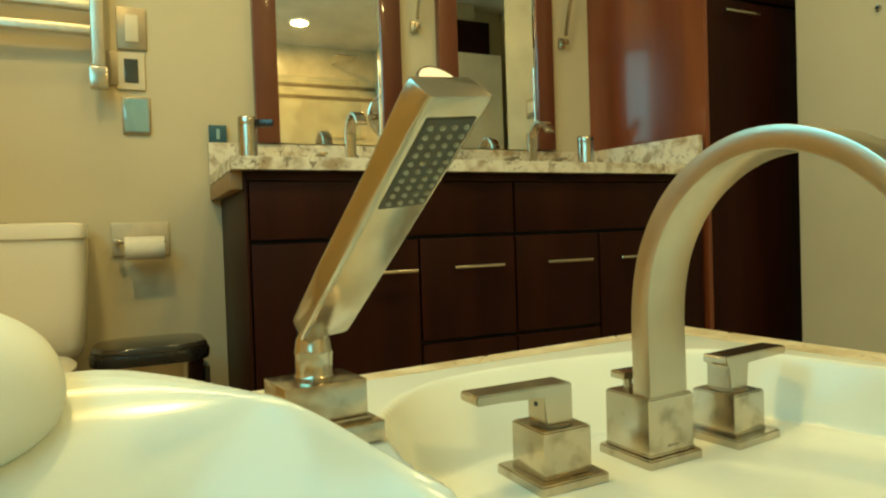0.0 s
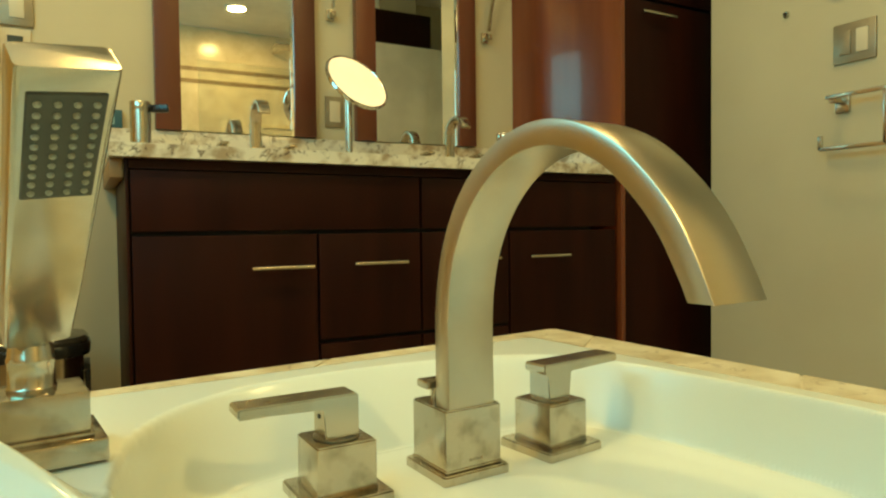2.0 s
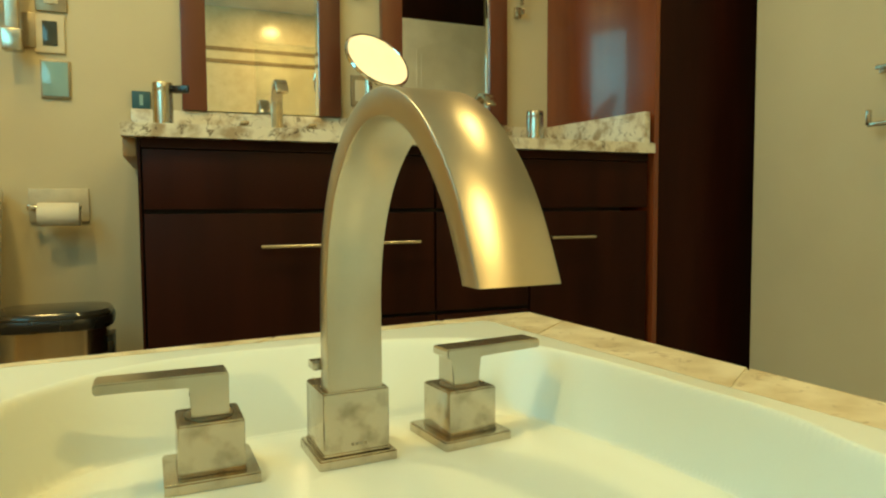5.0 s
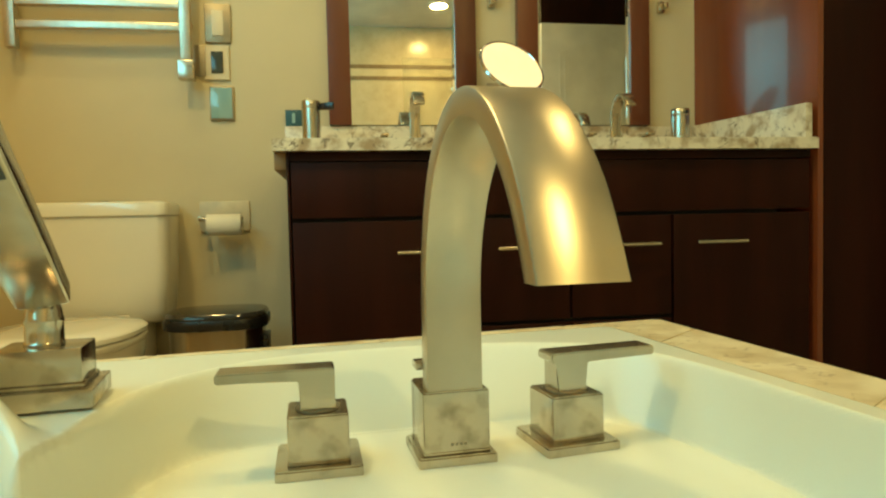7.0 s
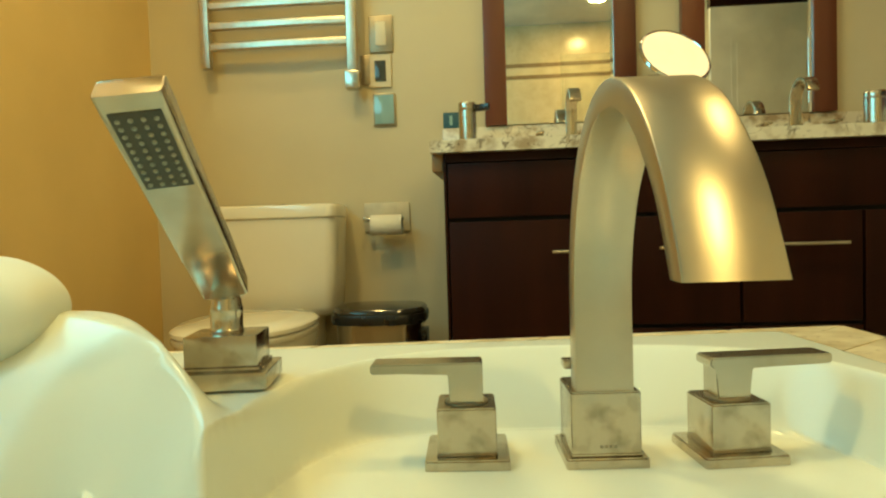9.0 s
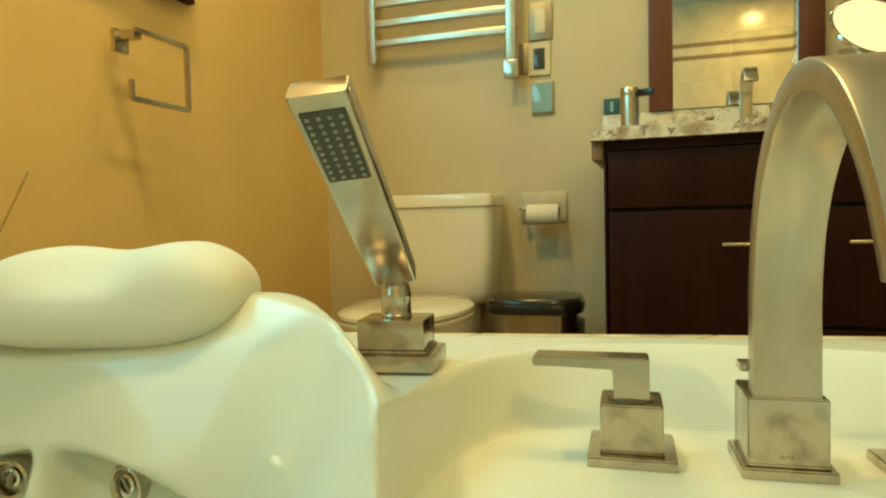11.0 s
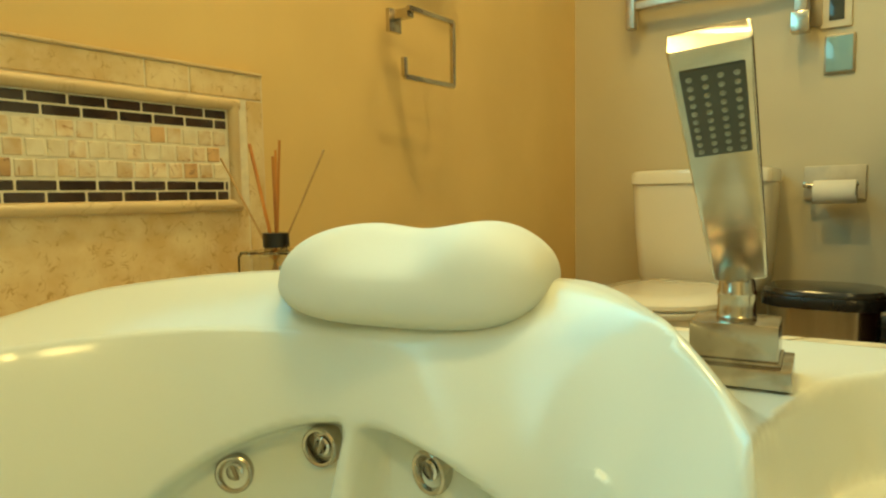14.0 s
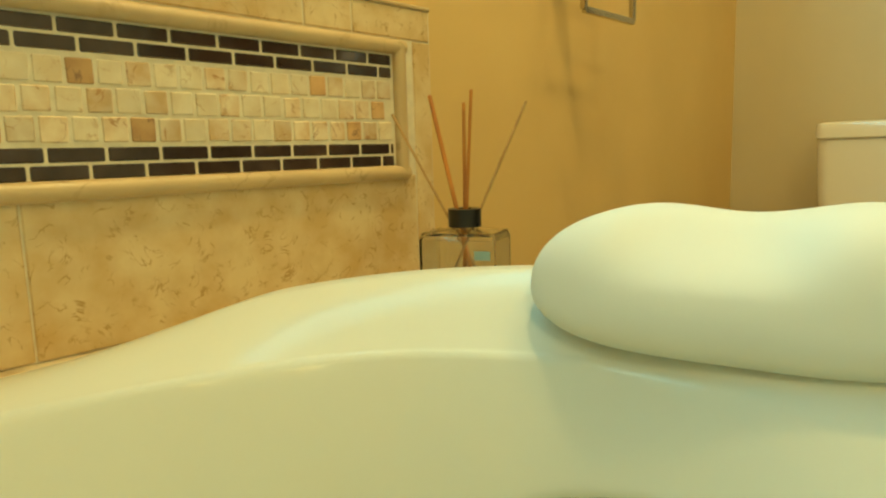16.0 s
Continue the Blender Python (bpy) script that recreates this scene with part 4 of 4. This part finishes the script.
# ---- paper holder ----
h = thing("paper_holder", pose(0.187, Y_BACK, 0.706), "bronze recessed paper holder plate with a bar", "paper holder")
part("wall_plate", box(-0.078, 0.078, -0.010, -0.0005, -0.046, 0.052, 0.003), M_SATIN, h)
part("arm", box(-0.070, -0.058, -0.085, -0.010, -0.012, 0.004, 0.002), M_NICKEL, h)
part("bar", rod((-0.070, -0.078, -0.004), (0.066, -0.078, -0.004), 0.006), M_NICKEL, h)
roll = lathe([(0.020, -0.052), (0.0325, -0.052), (0.0335, -0.050), (0.0335, 0.050), (0.0325, 0.052), (0.020, 0.052), (0.020, -0.052)], 40, pose(0.196, Y_BACK - 0.078, 0.682, 0, 90, 0))
tagged(mesh_object("toilet_roll", roll, M_PAPER), "small white toilet paper roll on its bar", "toilet roll")

# ---- towel warmer ----
w = thing("towel_warmer", pose(-0.15, Y_BACK, 0), "wall mounted chrome towel warmer with flat rails", "towel warmer")
for s, low in ((-1, 1.225), (1, 1.195)):
    part("post", box(s * 0.249 - 0.016, s * 0.249 + 0.016, -0.082, -0.050, low, 1.98, 0.004), M_SATIN_STEEL, w)
    part("wall_bracket", rod((s * 0.249, -0.0495, 1.32), (s * 0.249, -0.0005, 1.32), 0.012), M_SATIN_STEEL, w)
for k in range(9):
    z = 1.296 + 0.0685 * k + (0.04 if k > 4 else 0)
    path = [((-0.232 + 0.464 * i / 24, -0.070 - 0.006 * math.sin(math.pi * i / 24), z), (0, 1, 0), (0, 0, 1)) for i in range(25)]
    part("rail", sweep(path, [rounded(0.016, 0.030, 0.006, 3)] * 25), M_SATIN_STEEL, w)
part("control_box", box(0.225, 0.272, -0.088, -0.046, 1.135, 1.194, 0.004), M_NICKEL, w)
part("control_plate", box(0.262, 0.296, -0.012, -0.0005, 1.16, 1.26, 0.003), M_PLATE, w)


# ---- wall plates ----
def wall_plate(name, x0, x1, z0, z1, mat, inner, inner_mat, label, category):
    th = thing(name, pose(0, Y_BACK, 0), label, category)
    part("cover_plate", box(x0, x1, -0.010, -0.0005, z0, z1, 0.003), mat, th)
    a, b_, c, d_ = inner
    part("inset", box(a, b_, -0.0135, -0.0102, c, d_, 0.0015), inner_mat, th)
    return th


wall_plate("light_switch", 0.146, 0.226, 1.268, 1.392, M_PLATE, (0.168, 0.204, 1.29, 1.37), M_SWITCH, "single almond rocker switch in a bronze plate", "switch")
wall_plate("wall_control", 0.140, 0.218, 1.150, 1.260, M_CREAM, (0.162, 0.200, 1.170, 1.240), M_SCREEN, "cream wall control with a dark display", "control panel")
# the blue of this glass face is a reflection put into its colour
wall_plate("wall_thermostat", 0.152, 0.228, 1.020, 1.130, M_PLATE, (0.157, 0.223, 1.026, 1.124), M_PALE_BLUE, "wall panel whose glass face has a blue reflection painted in", "control panel")
wall_plate("wall_outlet", 1.070, 1.135, 1.045, 1.150, M_PLATE, (1.083, 1.122, 1.062, 1.133), M_CREAM, "bronze framed wall outlet", "outlet")

sw = thing("double_switch", pose(X_RIGHT, 1.181, 1.206), "bronze double plate with two almond rockers", "switch")
part("cover_plate", box(-0.009, -0.0005, -0.059, 0.059, -0.056, 0.056, 0.003), M_PLATE, sw)
for s in (-1, 1):
    part("rocker", box(-0.014, -0.0092, s * 0.024 - 0.0165, s * 0.024 + 0.0165, -0.033, 0.033, 0.002), M_SWITCH if s < 0 else M_PLATE, sw)
pl = thing("wall_outlet", pose(X_RIGHT, 1.19, 1.40), "bronze wall plate above the switches", "switch")
part("cover_plate", box(-0.009, -0.0005, -0.059, 0.059, -0.056, 0.056, 0.003), M_PLATE, pl)
part("inset", box(-0.013, -0.0092, -0.040, 0.040, -0.03, 0.03, 0.002), M_SWITCH, pl)
bump_ = thing("wall_bumper", pose(X_RIGHT, 1.389, 1.34), "small round chrome wall bumper", "hook")
part("bumper_disc", lathe([(0, 0.0), (0.010, 0.0), (0.010, 0.006), (0.007, 0.009), (0, 0.008)], 24, pose(-0.0005, 0, 0, 0, -90, 0)), M_CHROME, bump_)
part("bumper_pad", lathe([(0, 0.0), (0.005, 0.0), (0.005, 0.004), (0, 0.004)], 20, pose(-0.0095, 0, 0, 0, -90, 0)), M_BLACK, bump_)


# ---- towel rings ----
def towel_ring(m):
    """Open square ring: the wall lies in local y = 0, the room towards -y."""
    th = thing("towel_ring", m, "brushed nickel open square towel ring", "towel ring", "towel rings")
    part("wall_pad", box(-0.080, -0.040, -0.012, -0.0005, 0.105, 0.155, 0.002), M_NICKEL, th)
    part("post", box(-0.072, -0.050, -0.0555, -0.012, 0.130, 0.150, 0.002), M_NICKEL, th)
    t = 0.0055
    ring = box(-0.076, 0.085, -0.066, -0.056, 0.146 - t, 0.146 + t, 0.0015)
    ring = box(0.085 - t, 0.085 + t, -0.066, -0.056, 0.0, 0.146, 0.0015, bm=ring)
    ring = box(-0.092, 0.085, -0.066, -0.056, -t, t, 0.0015, bm=ring)
    ring = box(-0.092 - t, -0.092 + t, -0.066, -0.056, 0.0, 0.040, 0.0015, bm=ring)
    part("ring", ring, M_NICKEL, th)


towel_ring(Matrix.Translation((-0.562, 1.243, 0.944)) @ Matrix(((0, -1, 0, 0), (1, 0, 0, 0), (0, 0, 1, 0), (0, 0, 0, 1))) @ pose(0, -0.012, 0, 0, 0, 0))
towel_ring(Matrix.Translation((X_RIGHT, 1.152, 0.905)) @ pose(0, 0, 0, 0, 0, -90))

# ---- reed diffuser ----
r = thing("reed_diffuser", pose(-0.400, 0.722, 0.5225, 0, 0, 22), "clear glass reed diffuser with black cap and rattan reeds", "reed diffuser")
bottle = part("bottle", lathe([(0, 0), (0.056, 0.0), (0.060, 0.004), (0.060, 0.078), (0.056, 0.086), (0.018, 0.089), (0.016, 0.094), (0.013, 0.094), (0.014, 0.086), (0.052, 0.082), (0.0565, 0.077), (0.0565, 0.007), (0.05, 0.004), (0, 0.004)], 4, pose(0, 0, 0, 0, 0, 45)), M_GLASS, r, "square clear glass bottle", smooth=False)
bottle.scale = (1.15, 0.75, 1)
part("cap", lathe([(0.009, 0.092), (0.0205, 0.092), (0.0205, 0.114), (0.009, 0.114)], 32), M_BLACK, r, "black collar")
part("sticker", box(0.022, 0.042, -0.0335, -0.0330, 0.055, 0.066), M_PALE_BLUE, r)
for dx, dy, z, rad, pale in ((-0.046, 0.01, 0.254, 0.0028, 0), (0.012, 0.0, 0.257, 0.0022, 0), (-0.002, 0.012, 0.243, 0.0022, 0), (0.006, -0.012, 0.232, 0.0022, 0), (0.072, 0.03, 0.242, 0.0018, 1), (-0.098, 0.01, 0.233, 0.0018, 1)):
    part("reed", rod((-dx * 0.35, -dy * 0.5, 0.006), (dx, dy, z), rad, 8), M_REED_PALE if pale else M_REED, r)

# ---- tiled panel with mosaic on the side wall ----
XT = -0.545


def tile_on_wall(name, y0, y1, z0, z1, x_face, mat, parent, depth=0.012, bevel=0.0015):
    return part(name, box(x_face - depth, x_face, y0, y1, z0, z1, bevel, 1), mat, parent, smooth=False)


panel = tagged(mesh_object("tile_panel", box(-0.5575, XT - 0.0018, -0.70, 0.821, 0.5225, 0.906), M_GROUT, None, "", False), "travertine tile panel with framed mosaic band", "tile panel", kind="structure")
g = 0.001
# border strip at the open end and the top course
for z0, z1 in ((0.5235, 0.862),):
    tile_on_wall("tile", 0.785 + g, 0.820, z0 + g, z1 - g, XT, M_TRAVERTINE, panel)
cuts = [-0.70, -0.45, -0.15, 0.12, 0.40, 0.603, 0.678, 0.820]
for a, c in zip(cuts, cuts[1:]):
    tile_on_wall("tile", a + g, c - g, 0.862 + g, 0.905, XT, M_TRAVERTINE, panel)
cuts = [-0.70, -0.33, -0.02, 0.282, 0.785]
for a, c in zip(cuts, cuts[1:]):
    tile_on_wall("tile", a + g, c - g, 0.5235, 0.676, XT, M_TRAVERTINE, panel)
tile_on_wall("cap_strip", -0.70, 0.8215, 0.9055, 0.911, XT + 0.002, M_TRIM_STONE, panel, 0.014)
NY0, NY1, NZ0, NZ1 = -0.30, 0.7445, 0.6885, 0.8400
for y0, y1, z in ((NY0, 0.768, 0.8505), (NY0, 0.768, 0.680)):
    part("pencil_trim", rod((XT + 0.001, y0, z), (XT + 0.001, y1, z), 0.0098), M_TRIM_STONE, panel, "rounded honey stone trim")
part("pencil_trim", rod((XT + 0.001, 0.7565, 0.674), (XT + 0.001, 0.7565, 0.858), 0.0098), M_TRIM_STONE, panel)
BRICK, STONE, ROWH = 0.0535, 0.0274, 0.0166


def piece(name, key, w, h, mat, y, z, depth, store={}):
    if key not in store:
        bm = box(-depth, 0, -w / 2, w / 2, -h / 2, h / 2, 0.0016, 1)
        ob = mesh_object(name, bm, mat, panel, "", False)
        store[key] = ob.data
    else:
        ob = new(name, store[key])
        ob.parent = panel
    ob.location = (XT - 0.0005, y, z)
    ob.rotation_euler = (0, 0, 0)
    return ob


rng = random.Random(4)
levels = [(NZ1 - 0.0080, 0), (NZ1 - 0.0080 - ROWH, 1), (NZ0 + 0.0080 + ROWH, 0), (NZ0 + 0.0080, 1)]
for z, odd in levels:
    y = NY1 - 0.001
    first = True
    lead = {0: 0.040, 1: 0.022}[odd] if z > 0.76 else {0: 0.0055, 1: 0.0215}[odd]
    while y > NY0:
        w = lead if first else BRICK - 0.0025
        piece("glass_brick", ("b", round(w, 4)), w, ROWH - 0.0025, M_GLASS_BRICK, y - w / 2, z, 0.006)
        y -= w + 0.0025
        first = False
mid = (NZ0 + NZ1) / 2
for k in range(3):
    z = mid + (1 - k) * STONE
    y = NY1 - 0.002 - (0.012 if k == 1 else 0.0)
    while y > NY0:
        kind = rng.choices("ABC", (5, 6, 1.1))[0]
        size = rng.choice((0.0246, 0.0252, 0.0240))
        ob = piece("mosaic_stone", (kind, size), size, size, {"A": M_STONE_A, "B": M_STONE_B, "C": M_STONE_C}[kind], y - STONE / 2, z + rng.uniform(-0.0005, 0.0005), 0.006)
        ob.rotation_euler = (radians(rng.uniform(-1.5, 1.5)), 0, 0)
        y -= STONE


# ---- behind the camera: shower, door and ceiling lights ----
# fittings for the known downlight and for the four added ones
for x, y, watts in DOWNLIGHTS:
    dl = thing("downlight", pose(x, y, CEIL), "round recessed ceiling downlight, four of the five added unseen", "ceiling light", "downlights")
    part("trim_ring", lathe([(0.07, -0.0005), (0.09, -0.0005), (0.092, -0.004), (0.088, -0.008), (0.072, -0.008), (0.068, -0.004)], 40), M_WHITE_DOOR, dl)
    part("lens", lathe([(0, -0.004), (0.067, -0.004), (0.067, -0.0005), (0, -0.0005)], 40), M_LAMP, dl)

accent = thing("shower_band", pose(0, -1.5, 0), "two brown stone bands across the shower tiles", "tile band", kind="structure")
for z in (1.952, 2.055):
    part("mosaic_band", box(-0.55, X_RIGHT, 0.0005, 0.004, z - 0.006, z + 0.028), M_BAND, accent)
part("niche_sill", box(1.75, 2.15, 0.0005, 0.012, 1.60, 1.63, 0.002), M_TRAVERTINE, accent)
sh = thing("rain_shower", pose(1.86, -1.5, 0), "square rain shower head on a wall arm", "shower head")
part("wall_arm", rod((0, 0.0005, 2.27), (0, 0.36, 2.25), 0.010), M_CHROME, sh)
part("shower_plate", box(-0.09, 0.09, 0.30, 0.48, 2.225, 2.243, 0.004, 2), M_CHROME, sh)
tagged(mesh_object("shower_screen", box(1.10, 1.85, -0.705, -0.695, 0.0, 1.95), M_SHOWER_GLASS, None, "", False), "clear glass shower screen", "shower screen").visible_shadow = False

# the open door stands across the way into the hall
door = thing("door_1", pose(2.0, 0.0, 0.0), "open white door with an arched panel", "door", kind="structure")
part("door_leaf", box(0.0, 0.76, -0.035, 0.0, 0.008, 2.04, 0.003), M_WHITE_DOOR, door)


def arched(x0, x1, z0, z1, rise, inset):
    """The outline of a panel whose top is a shallow arch."""
    x0, x1, z0, z1 = x0 + inset, x1 - inset, z0 + inset, z1 - inset
    top = [(x1 + (x0 - x1) * k / 16, z1 - rise + rise * math.sin(math.pi * k / 16)) for k in range(17)]
    return [(x0, z0), (x1, z0)] + top


UP = pose(0, 0, 0, 90, 0, 0)
for z0, z1, rise in ((0.16, 0.86, 0.0), (1.0, 1.90, 0.07)):
    moulding = part("panel_moulding", prism(arched(0.13, 0.63, z0, z1, rise, 0.0), -0.005, 0.0002, 0, None, UP), M_WHITE_DOOR, door)
    part("panel_field", prism(arched(0.13, 0.63, z0, z1, rise, 0.035), -0.010, -0.0052, 0, None, UP), M_WHITE_DOOR, moulding)
part("door_knob", lathe([(0, 0), (0.026, 0.0), (0.026, 0.006), (0.011, 0.010), (0.011, 0.035), (0.026, 0.045), (0.027, 0.056), (0.018, 0.066), (0, 0.068)], 28, pose(0.06, 0.0003, 0.98, -90, 0, 0)), M_NICKEL, door)
lintel = thing("door_header", pose(2.0, 0.0, 2.045), "dark wood header above the open door", "header", kind="structure")
part("header_board", box(0.0, 0.665, -0.06, 0.0, 0.0, 0.235, 0.006), M_WOOD, lintel)
part("header_hanger", box(0.10, 0.16, -0.05, -0.01, 0.2352, CEIL - 2.0455, 0.004), M_WOOD, lintel)
